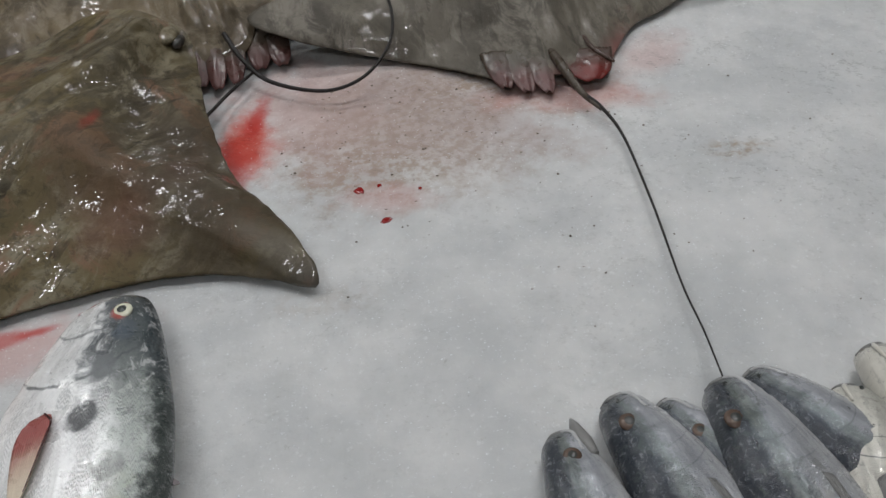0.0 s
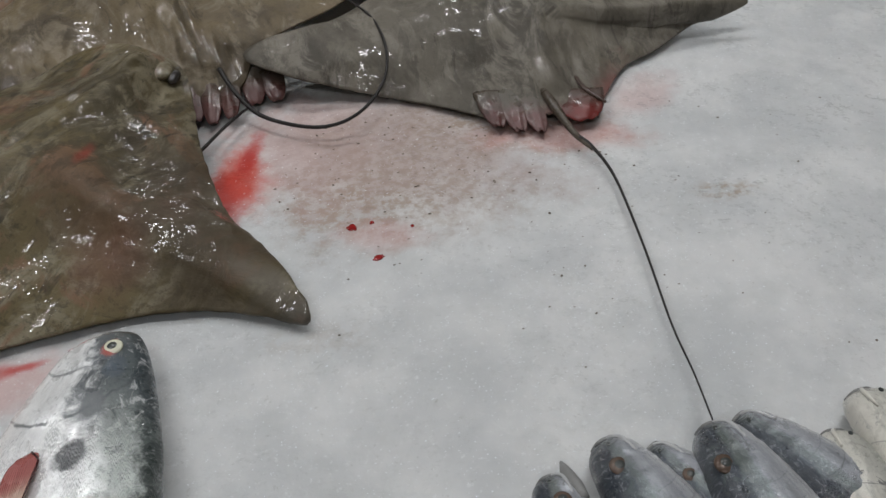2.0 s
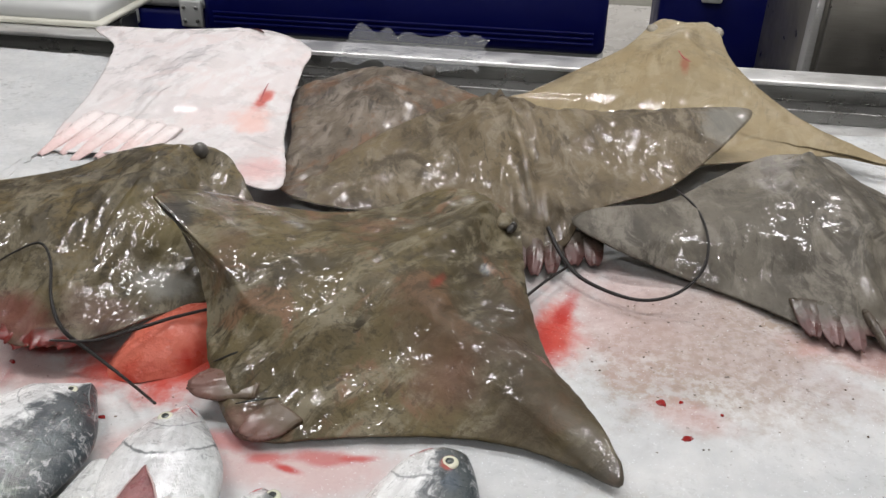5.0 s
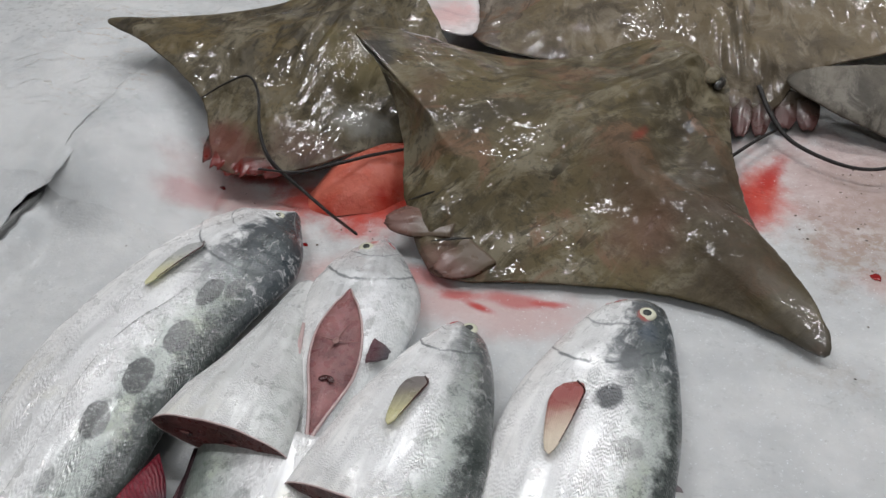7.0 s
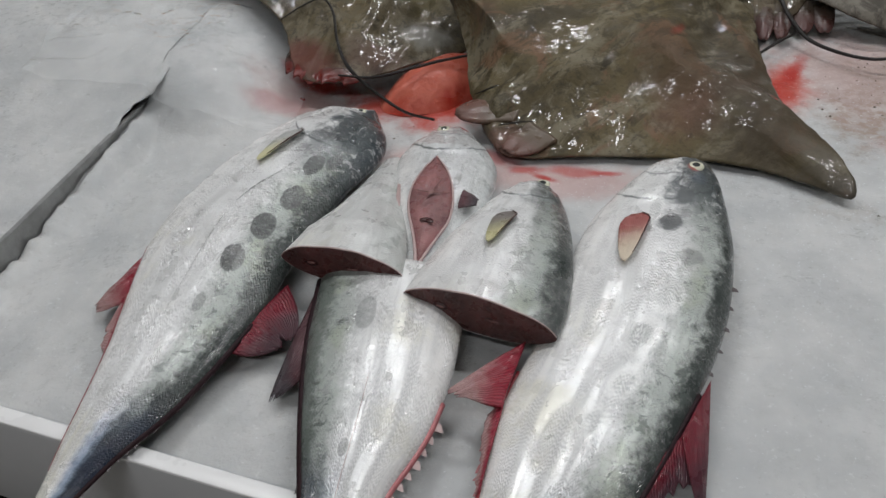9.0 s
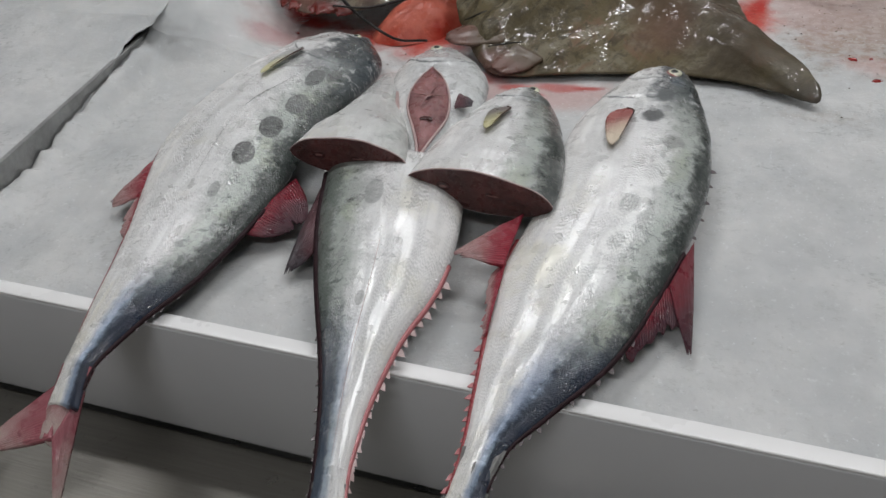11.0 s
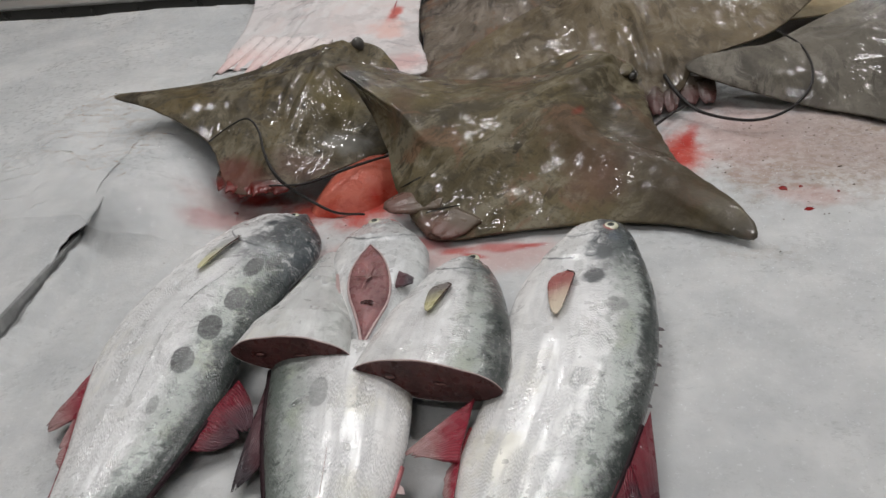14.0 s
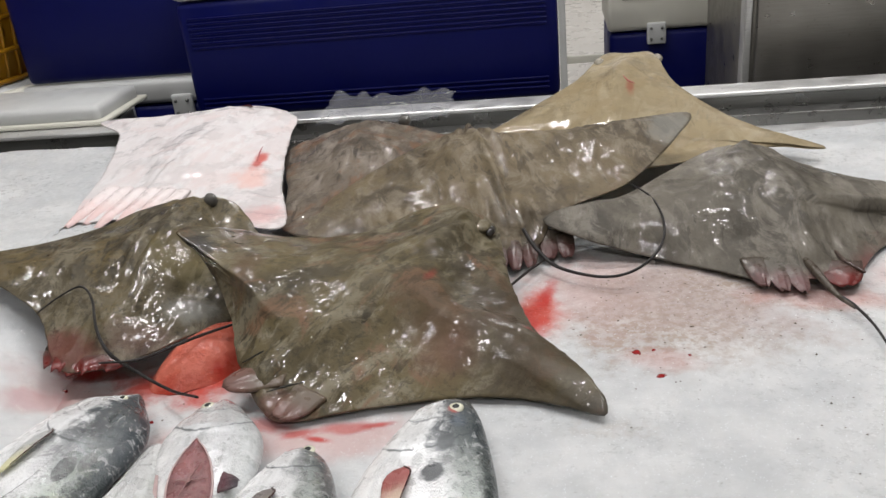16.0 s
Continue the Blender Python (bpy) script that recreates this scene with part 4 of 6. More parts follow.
def build_main_ray():
    r = thing("ray", "olive brown ray lying back up with one curled wing tip", "ray", "rays on the ice")
    outline = [(-0.304, 1.142, 0.105), (-0.250, 1.115, 0.095), (-0.222, 1.105, 0.075), (-0.209, 1.062, 0.05), (-0.190, 0.951, 0.04), (-0.151, 0.822, 0.03), (-0.105, 0.75, 0.03), (-0.070, 0.686, 0.03),
               (-0.054, 0.652, 0.022), (-0.051, 0.634, 0.015), (-0.062, 0.631, 0.011), (-0.109, 0.654, 0.010), (-0.184, 0.674, 0.010), (-0.261, 0.674, 0.010), (-0.352, 0.658, 0.010), (-0.414, 0.642, 0.010), (-0.476, 0.627, 0.008),
               (-0.524, 0.637, 0.015), (-0.587, 0.728, 0.045), (-0.610, 0.788, 0.07), (-0.642, 0.838, 0.105), (-0.674, 0.868, 0.145), (-0.698, 0.873, 0.178), (-0.711, 0.876, 0.19), (-0.700, 0.915, 0.182),
               (-0.652, 0.970, 0.15), (-0.585, 1.015, 0.112), (-0.501, 1.055, 0.09), (-0.425, 1.092, 0.09), (-0.367, 1.136, 0.1)]
    ray_body(outline, [(-0.262, 1.085, 0.115), (-0.40, 0.86, 0.115), (-0.545, 0.675, 0.05)], MAT["skin_main"], r, hump=0.45, folds=0.012)
    ball("brow", (-0.252, 1.090, 0.084), (0.022, 0.026, 0.010), MAT["skin_main"], r, "fleshy brow over the eye", 20, 20)
    ball("eye", (-0.230, 1.080, 0.077), (0.008, 0.016, 0.008), MAT["ray_eye"], r, "dark sunken eye", -15, 18)
    lobe("pelvic_fin", (-0.495, 0.735, 0.054), (-0.500, 0.668, 0.040), (-0.600, 0.706, 0.040), (-0.594, 0.652, 0.028), MAT["pelvic_brown"], r, "pinkish brown pelvic fin", thick=0.006, bulge=0.006, tip=0.9, ragged=0.1)
    lobe("pelvic_fin", (-0.505, 0.690, 0.036), (-0.435, 0.655, 0.026), (-0.536, 0.630, 0.016), (-0.478, 0.606, 0.008), MAT["pelvic_brown"], r, "pinkish brown pelvic fin", thick=0.006, bulge=0.004, tip=0.9, ragged=0.25)
    tube("fin_slit", [(-0.572, 0.708, 0.050), (-0.545, 0.718, 0.060), (-0.520, 0.728, 0.066)], [0.0006, 0.0022, 0.0006], MAT["ray_eye"], r, "dark slit above the fin", n=16)
    tube("fin_slit", [(-0.520, 0.655, 0.036), (-0.495, 0.662, 0.040), (-0.470, 0.672, 0.040)], [0.0006, 0.0018, 0.0006], MAT["ray_eye"], r, "dark slit between the fins", n=16)
    tube("tail", [(-0.137, 1.081, 0.015), (-0.165, 1.03, 0.02), (-0.20, 0.966, 0.02)], [0.002, 0.0024, 0.0025], MAT["tail"], r, "thin black whip tail", n=24)


def build_left_ray():
    r = thing("ray", "dark mottled ray with bloody pelvic fins on plastic film", "ray", "rays on the ice")
    outline = [(-1.161, 0.890, 0.148), (-1.093, 0.942, 0.138), (-1.026, 0.990, 0.130), (-0.947, 1.050, 0.130), (-0.901, 1.110, 0.135), (-0.836, 1.140, 0.14), (-0.741, 1.143, 0.14), (-0.685, 1.11, 0.11), (-0.62, 1.02, 0.06),
               (-0.60, 0.93, 0.045), (-0.641, 0.840, 0.045), (-0.695, 0.796, 0.045), (-0.739, 0.745, 0.045), (-0.786, 0.718, 0.042), (-0.846, 0.700, 0.045), (-0.880, 0.722, 0.055), (-0.922, 0.782, 0.085), (-0.972, 0.818, 0.108), (-1.073, 0.866, 0.130)]
    ray_body(outline, [(-0.78, 1.10, 0.165), (-0.80, 0.95, 0.145), (-0.81, 0.76, 0.075)], MAT["skin_left"], r, hump=0.5, folds=0.014, seed=7.0, rough=0.003)
    ball("eye", (-0.752, 1.110, 0.150), (0.013, 0.011, 0.014), MAT["ray_lens"], r, "grey bulging eye", 0, 20)
    for ra, rb, ta, tb in (((-0.915, 0.775, 0.055), (-0.82, 0.740, 0.05), (-0.898, 0.690, 0.045), (-0.835, 0.676, 0.038)), ((-0.86, 0.75, 0.05), (-0.76, 0.745, 0.045), (-0.85, 0.678, 0.04), (-0.775, 0.690, 0.034))):
        lobe("pelvic_fin", ra, rb, ta, tb, MAT["pelvic_red"], r, "torn bloody pelvic fin", ragged=0.55, bulge=0.010, tip=0.6, nu=22)
    tube("tail", [(-0.935, 0.794, 0.095), (-0.903, 0.817, 0.112), (-0.873, 0.833, 0.120), (-0.840, 0.803, 0.112), (-0.807, 0.744, 0.092), (-0.780, 0.717, 0.066), (-0.747, 0.716, 0.035), (-0.683, 0.689, 0.018), (-0.603, 0.618, 0.055)],
         [0.0012, 0.0015, 0.0018, 0.002, 0.0024, 0.003, 0.0026, 0.0022, 0.0019], MAT["tail"], r, "thin dark whip tail curled in a loop", n=90)
    tube("tail_spine", [(-0.79, 0.70, 0.06), (-0.74, 0.720, 0.052), (-0.695, 0.753, 0.054), (-0.655, 0.785, 0.056), (-0.60, 0.82, 0.058)], [0.0015, 0.0022, 0.0025, 0.0025, 0.002], MAT["tail"], r, "thin dark barb", n=50)


def build_white_ray():
    r = thing("ray", "ray lying belly up, white underside flushed pink", "ray", "rays on the ice")
    outline = [(-1.33, 1.79, 0.128), (-1.146, 1.80, 0.13), (-0.912, 1.81, 0.14), (-0.78, 1.76, 0.12), (-0.765, 1.66, 0.10), (-0.735, 1.50, 0.09), (-0.698, 1.348, 0.08), (-0.636, 1.146, 0.076), (-0.75, 1.15, 0.085),
               (-0.948, 1.200, 0.085), (-1.089, 1.203, 0.08), (-1.126, 1.261, 0.085), (-1.149, 1.427, 0.1), (-1.196, 1.597, 0.115), (-1.24, 1.70, 0.12)]
    ray_body(outline, [(-0.92, 1.74, 0.15), (-0.95, 1.52, 0.14), (-0.99, 1.30, 0.10)], MAT["skin_white"], r, hump=0.4, folds=0.008, seed=13.0)
    for i in range(6):
        x, dy = -1.122 + 0.036 * i, 0.014 * math.sin(i * 2.3)
        lobe("pelvic_fin", (x + 0.030, 1.335 - 0.008 * i, 0.104), (x + 0.066, 1.33 - 0.008 * i, 0.106), (x - 0.006, 1.186 + dy, 0.076), (x + 0.028, 1.180 + dy, 0.076), MAT["pelvic_pale"], r, "pale pink pelvic flap", thick=0.006, bulge=0.009, tip=0.9)
    tube("mouth", [(-0.935, 1.80, 0.143), (-0.905, 1.775, 0.149), (-0.885, 1.755, 0.150)], [0.001, 0.004, 0.001], MAT["hole"], r, "dark mouth slit", n=16)
    tube("wound", [(-0.79, 1.52, 0.118), (-0.785, 1.48, 0.115), (-0.775, 1.43, 0.112)], [0.0006, 0.0018, 0.0006], MAT["mouth_red"], r, "red scrape", n=16)


def build_grey_ray():
    r = thing("ray", "grey brown ray half hidden under another ray", "ray", "rays on the ice")
    outline = [(-0.659, 1.20, 0.045), (-0.70, 1.38, 0.055), (-0.765, 1.60, 0.07), (-0.71, 1.66, 0.085), (-0.632, 1.70, 0.10), (-0.524, 1.675, 0.11), (-0.42, 1.63, 0.10), (-0.33, 1.56, 0.08), (-0.40, 1.36, 0.05), (-0.52, 1.19, 0.04)]
    ray_body(outline, [(-0.56, 1.63, 0.135), (-0.56, 1.50, 0.12), (-0.57, 1.30, 0.06)], MAT["skin_grey"], r, hump=0.35, seed=21.0, rough=0.004)
    ball("eye", (-0.475, 1.66, 0.118), (0.016, 0.014, 0.014), MAT["ray_lens"], r, "grey eye")


def build_back_ray():
    r = thing("ray", "wet brown ray draped over others with one wing raised", "ray", "rays on the ice")
    outline = [(-0.388, 1.48, 0.12), (-0.336, 1.495, 0.13), (-0.263, 1.505, 0.13), (-0.214, 1.485, 0.12), (-0.141, 1.460, 0.115), (-0.020, 1.480, 0.13), (0.085, 1.474, 0.15), (0.168, 1.467, 0.153), (0.136, 1.405, 0.13),
               (0.070, 1.315, 0.10), (0.010, 1.246, 0.085), (-0.075, 1.195, 0.075), (-0.120, 1.165, 0.06), (-0.150, 1.115, 0.03), (-0.223, 1.100, 0.03), (-0.278, 1.115, 0.04), (-0.419, 1.134, 0.045), (-0.611, 1.175, 0.04),
               (-0.630, 1.215, 0.045), (-0.55, 1.34, 0.075), (-0.462, 1.436, 0.10)]
    ray_body(outline, [(-0.295, 1.45, 0.155), (-0.25, 1.33, 0.15), (-0.18, 1.14, 0.06)], MAT["skin_back"], r, hump=0.5, folds=0.03, seed=31.0, rough=0.003)
    for ax, bx, tx, ux, ty in ((-0.240, -0.205, -0.226, -0.196, 1.056), (-0.212, -0.178, -0.202, -0.172, 1.046), (-0.182, -0.150, -0.176, -0.146, 1.056), (-0.150, -0.112, -0.144, -0.110, 1.088), (-0.122, -0.086, -0.112, -0.078, 1.092)):
        lobe("pelvic_fin", (ax, 1.15, 0.042), (bx, 1.15, 0.042), (tx, ty, 0.012), (ux, ty + 0.006, 0.012), MAT["pelvic"], r, "dark pink pelvic fin", bulge=0.006, tip=0.9)
    tube("tail", [(-0.175, 1.13, 0.055), (-0.150, 1.085, 0.035), (-0.111, 1.043, 0.018), (-0.036, 1.003, 0.018), (0.021, 1.007, 0.03), (0.062, 1.049, 0.05), (0.074, 1.111, 0.068), (0.061, 1.179, 0.085), (0.028, 1.240, 0.092)],
         [0.004, 0.0036, 0.003, 0.0026, 0.0024, 0.0022, 0.002, 0.0018], MAT["tail"], r, "thin black whip tail bent in a loop", n=90)


def build_tan_ray():
    r = thing("ray", "tan ray with its blunt head hung over the back rail", "ray", "rays on the ice")
    outline = [(0.002, 1.955, 0.165), (0.035, 1.985, 0.172), (0.076, 1.955, 0.168), (0.130, 1.975, 0.172), (0.152, 1.91, 0.165), (0.178, 1.815, 0.13), (0.247, 1.685, 0.10), (0.323, 1.608, 0.075), (0.397, 1.559, 0.06), (0.458, 1.512, 0.045),
               (0.361, 1.53, 0.05), (0.209, 1.48, 0.05), (0.023, 1.429, 0.05), (-0.158, 1.528, 0.05), (-0.30, 1.667, 0.06), (-0.255, 1.69, 0.078), (-0.160, 1.788, 0.10), (-0.059, 1.845, 0.14)]
    ray_body(outline, [(0.075, 1.93, 0.185), (0.06, 1.78, 0.17), (0.03, 1.55, 0.07)], MAT["skin_tan"], r, hump=0.35, seed=41.0, rough=0.002)
    ball("eye", (0.004, 1.93, 0.160), (0.015, 0.022, 0.012), MAT["lid"], r, "clouded eye bulge")
    ball("eye", (0.150, 1.935, 0.160), (0.015, 0.022, 0.012), MAT["lid"], r, "clouded eye bulge")
    tube("wound", [(0.05, 1.745, 0.172), (0.06, 1.715, 0.166), (0.075, 1.70, 0.162)], [0.0006, 0.0018, 0.0006], MAT["mouth_red"], r, "red scrape", n=16)


def build_right_ray():
    r = thing("ray", "grey ray lying back up on ice with long tail", "ray", "rays on the ice")
    outline = [(-0.138, 1.140, 0.066), (-0.098, 1.176, 0.075), (0.008, 1.213, 0.078), (0.102, 1.309, 0.085), (0.191, 1.391, 0.095), (0.256, 1.405, 0.10), (0.311, 1.395, 0.095), (0.352, 1.345, 0.08), (0.442, 1.274, 0.07),
               (0.570, 1.212, 0.06), (0.662, 1.186, 0.054), (0.612, 1.180, 0.03), (0.574, 1.185, 0.02), (0.496, 1.134, 0.009), (0.438, 1.097, 0.009), (0.390, 1.029, 0.009), (0.36, 0.975, 0.009), (0.29, 0.975, 0.02),
               (0.226, 0.985, 0.010), (0.162, 1.025, 0.010), (0.079, 1.072, 0.010), (-0.011, 1.092, 0.03), (-0.08, 1.105, 0.05)]
    ray_body(outline, [(0.26, 1.355, 0.125), (0.275, 1.21, 0.11), (0.30, 1.01, 0.045)], MAT["skin_right"], r, hump=0.45, folds=0.012, seed=51.0)
    for x, y, tone in ((0.198, 0.962, "pelvic"), (0.226, 0.946, "pelvic_grey"), (0.254, 0.938, "pelvic_grey")):
        lobe("pelvic_fin", (x - 0.008, 1.035, 0.028), (x + 0.030, 1.03, 0.031), (x + 0.004, y, 0.010), (x + 0.036, y - 0.003, 0.010), MAT[tone], r, "pink edged pelvic fin finger", bulge=0.005, tip=0.9, ragged=0.12)
    lobe("pelvic_fin", (0.30, 1.01, 0.03), (0.38, 1.02, 0.024), (0.312, 0.952, 0.012), (0.370, 0.962, 0.012), MAT["pelvic_red"], r, "bloody pelvic fin", bulge=0.005, tip=0.9)
    tube("clasper", [(0.345, 1.045, 0.03), (0.352, 1.01, 0.028), (0.375, 0.985, 0.02)], [0.003, 0.004, 0.002], MAT["pelvic_red"], r, "thin clasper", n=20)
    tube("tail_root", [(0.283, 1.05, 0.036), (0.295, 0.985, 0.030), (0.312, 0.925, 0.018), (0.330, 0.885, 0.014)], [0.004, 0.0075, 0.0045, 0.0030], MAT["pelvic"], r, "fleshy tail root", n=30, sides=12)
    tube("tail", [(0.318, 0.91, 0.018), (0.330, 0.886, 0.016), (0.342, 0.822, 0.012), (0.339, 0.693, 0.010), (0.330, 0.565, 0.010), (0.329, 0.494, 0.012), (0.322, 0.415, 0.02)],
         [0.003, 0.0025, 0.0020, 0.0016, 0.0013, 0.0011, 0.0009], MAT["tail"], r, "long thin black whip tail", n=90)


build_main_ray()
build_left_ray()
build_white_ray()
build_grey_ray()
build_back_ray()
build_tan_ray()
build_right_ray()

# ---------------------------------------------------------------- silver fish
BACK, FLANK, BELLY = (0.040, 0.050, 0.047), (0.84, 0.85, 0.85), (0.91, 0.905, 0.89)
THICK = [0.011, 0.027, 0.032, 0.034, 0.034, 0.030, 0.024, 0.017, 0.011, 0.007, 0.006]


def tail_fin(fish, tips, material, label, fork=0.045):
    mid = fish.at(0.97, math.pi).lerp(fish.at(0.97, 0.0), 0.5)
    out = (mid - fish.at(0.9, math.pi).lerp(fish.at(0.9, 0.0), 0.5)).normalized()
    spread = [(Vector(t) - mid).normalized() * 0.022 for t in tips]
    up = Vector((0, 0, 0.003))
    lobe("tail_base", fish.at(0.88, math.pi) + up, fish.at(0.88, 0.0) + up, mid + out * fork * 0.6 + spread[0], mid + out * fork * 0.6 + spread[1], material, fish.root, "rosy root of the tail fin", thick=0.008, bulge=0.006, tip=0.2)
    for angle, tip in zip((math.pi, 0.0), tips):
        tip, root = Vector(tip), fish.at(0.93, angle)
        edge = (tip - root).normalized()
        inner = mid + out * fork
        lobe("tail_lobe", root, inner.lerp(mid, 0.1), tip - edge * 0.004, tip + (inner - tip) * 0.12, material, fish.root, label, thick=0.004, bulge=0.002, ragged=0.10, tip=0.3)


def build_fish_a():
    spots = [(0.41, 0.65, 0.022, 0.075, 0.3), (0.47, 0.59, 0.022, 0.08, 0.6), (0.53, 0.62, 0.018, 0.065, 0.45), (0.58, 0.56, 0.017, 0.06, 0.3), (0.24, 0.47, 0.02, 0.05, 0.5)]
    f = Fish("silver_fish", "whole silver fish with ringed flank spots and red fins", "silver fish",
             [(-0.272, 0.631, -0.255, 0.640), (-0.310, 0.577, -0.222, 0.613), (-0.348, 0.470, -0.194, 0.517), (-0.356, 0.365, -0.180, 0.422), (-0.358, 0.275, -0.181, 0.315), (-0.370, 0.166, -0.203, 0.205),
              (-0.363, 0.096, -0.238, 0.085), (-0.353, 0.013, -0.284, 0.005), (-0.346, -0.051, -0.311, -0.045), (-0.348, -0.121, -0.318, -0.108)], [0.004, 0.002, 0, 0, 0, 0.002, 0.006, 0.010, 0.004], THICK,
             fish_skin("fish_skin_ringed", BACK, FLANK, BELLY, spots, (0.2, 0.22, 0.22), rings=True, head=0.9,
                       marks=[(0.135, 0.72, 0.020, 0.09, (0.42, 0.08, 0.06), 0.85), (0.165, 0.76, 0.025, 0.09, (0.09, 0.11, 0.13), 0.85), (0.21, 0.66, 0.024, 0.09, (0.12, 0.13, 0.135), 0.9), (0.27, 0.59, 0.02, 0.10, (0.11, 0.115, 0.12), 0.95), (0.34, 0.74, 0.02, 0.08, (0.2, 0.21, 0.2), 0.6), (0.06, 0.35, 0.05, 0.10, (0.55, 0.26, 0.25), 0.5)]), gill=0.22)
    f.eye(0.09, 0.77, 0.0115, MAT["eye_white"], "round pale eye with dark pupil", (-0.243, 0.588, 0.056))
    f.crease("mouth", [(0.01, 0.5), (0.05, 0.33), (0.10, 0.22)], 0.0013, MAT["mouth_red"])
    f.pectoral((-0.277, 0.466), (-0.311, 0.452), (-0.291, 0.366), MAT["fin_rosy"], "red and yellow pectoral fin")
    lobe("dorsal_lobe", (-0.186, 0.262, 0.032), (-0.203, 0.190, 0.030), (-0.170, 0.118, 0.004), (-0.178, 0.122, 0.004), MAT["fin_red"], f.root, "dark red dorsal fin lobe", ragged=0.12, nu=26, bulge=0.004, tip=0.8)
    lobe("dorsal_membrane", (-0.194, 0.225, 0.028), (-0.236, 0.105, 0.030), (-0.180, 0.150, 0.006), (-0.228, 0.085, 0.012), MAT["fin_red"], f.root, "ragged dark red fin web", ragged=0.5, nu=40, bulge=0.003, tip=0.1)
    lobe("anal_lobe", (-0.366, 0.250, 0.046), (-0.366, 0.165, 0.043), (-0.431, 0.150, 0.052), (-0.405, 0.158, 0.050), MAT["fin_pink"], f.root, "pink anal fin lobe", ragged=0.25, nu=30, nv=22, bulge=0.004, tip=0.5)
    lobe("anal_membrane", (-0.366, 0.175, 0.040), (-0.360, 0.080, 0.032), (-0.384, 0.158, 0.028), (-0.366, 0.075, 0.024), MAT["fin_pink"], f.root, "frilled pink fin web", ragged=0.5, nu=40, bulge=0.002, tip=0.1)
    f.fin_base(0.50, 0.95, False, 0.0034, MAT["fin_strip"], "red strip along the belly edge")
    f.fin_base(0.52, 0.95, True, 0.0030, MAT["fin_strip_dark"], "dark red strip along the back")
    f.edge_fins("dorsal_spine", 0.36, 0.52, 6, True, MAT["finlet_dark"], 0.005)
    f.edge_fins("finlet", 0.64, 0.94, 16, True, MAT["finlet_dark"], 0.006)
    f.edge_fins("finlet", 0.60, 0.94, 18, False, MAT["finlet_pink"], 0.0085)
    tail_fin(f, [(-0.42, -0.27, -0.05), (-0.30, -0.26, -0.05)], MAT["fin_grey"], "forked grey tail fin")


def build_fish_l():
    spots = [(0.23, 0.83, 0.02, 0.05, 0.8), (0.26, 0.74, 0.026, 0.065, 0.95), (0.33, 0.80, 0.026, 0.075, 0.95), (0.40, 0.77, 0.026, 0.085, 0.95), (0.47, 0.71, 0.024, 0.08, 0.95), (0.54, 0.68, 0.012, 0.04, 0.5)]
    f = Fish("silver_fish", "whole silver fish with dark round flank spots", "silver fish",
             [(-0.728, 0.672, -0.712, 0.664), (-0.796, 0.627, -0.655, 0.560), (-0.841, 0.536, -0.665, 0.452), (-0.862, 0.403, -0.668, 0.340), (-0.856, 0.289, -0.660, 0.225), (-0.800, 0.131, -0.676, 0.095),
              (-0.768, 0.019, -0.703, 0.017), (-0.747, -0.052, -0.715, -0.050), (-0.738, -0.095, -0.706, -0.092)], [0.004, 0.002, 0, 0, 0, 0.002, 0.006, 0.010, 0.0], THICK,
             fish_skin("fish_skin_spotted", BACK, FLANK, BELLY, spots, (0.11, 0.115, 0.115), turn_back=0.86, head=0.95, crown_shift=0.10), gill=0.22)
    f.eye(0.075, 0.42, 0.009, MAT["eye_white"], "small round pale eye", (-0.724, 0.634, 0.050))
    f.crease("mouth", [(0.0, 0.5), (0.04, 0.8), (0.07, 0.9)], 0.0013)
    f.pectoral((-0.752, 0.536), (-0.786, 0.524), (-0.779, 0.440), MAT["fin_pale"], "pale pectoral fin with yellow tip")
    f.fin_base(0.52, 0.94, True, 0.0032, MAT["fin_strip_dark"], "dark strip along the back")
    f.fin_base(0.50, 0.80, False, 0.0022, MAT["fin_strip"], "thin red strip along the belly")
    f.crease("flank_line", [(0.24, 0.62), (0.30, 0.60), (0.36, 0.52), (0.44, 0.49), (0.60, 0.48)], 0.0005)
    lobe("anal_lobe", (-0.850, 0.285, 0.032), (-0.820, 0.205, 0.032), (-0.880, 0.190, 0.012), (-0.862, 0.182, 0.012), MAT["fin_pink"], f.root, "pinkish red anal fin lobe", ragged=0.3, nu=26, bulge=0.003)
    lobe("anal_strip", (-0.830, 0.235, 0.03), (-0.785, 0.120, 0.03), (-0.842, 0.180, 0.02), (-0.806, 0.115, 0.02), MAT["fin_pink"], f.root, "narrow red fin strip", ragged=0.5, bulge=0.001)
    lobe("dorsal_lobe", (-0.655, 0.275, 0.03), (-0.670, 0.165, 0.03), (-0.598, 0.218, 0.02), (-0.622, 0.172, 0.012), MAT["fin_red"], f.root, "dark red dorsal fin lobe", ragged=0.45, nu=26)
    f.edge_fins("finlet", 0.58, 0.93, 20, True, MAT["finlet_dark"], 0.006)
    tail_fin(f, [(-0.812, -0.150, -0.03), (-0.690, -0.185, -0.06)], MAT["fin_tail"], "forked pink tail fin")


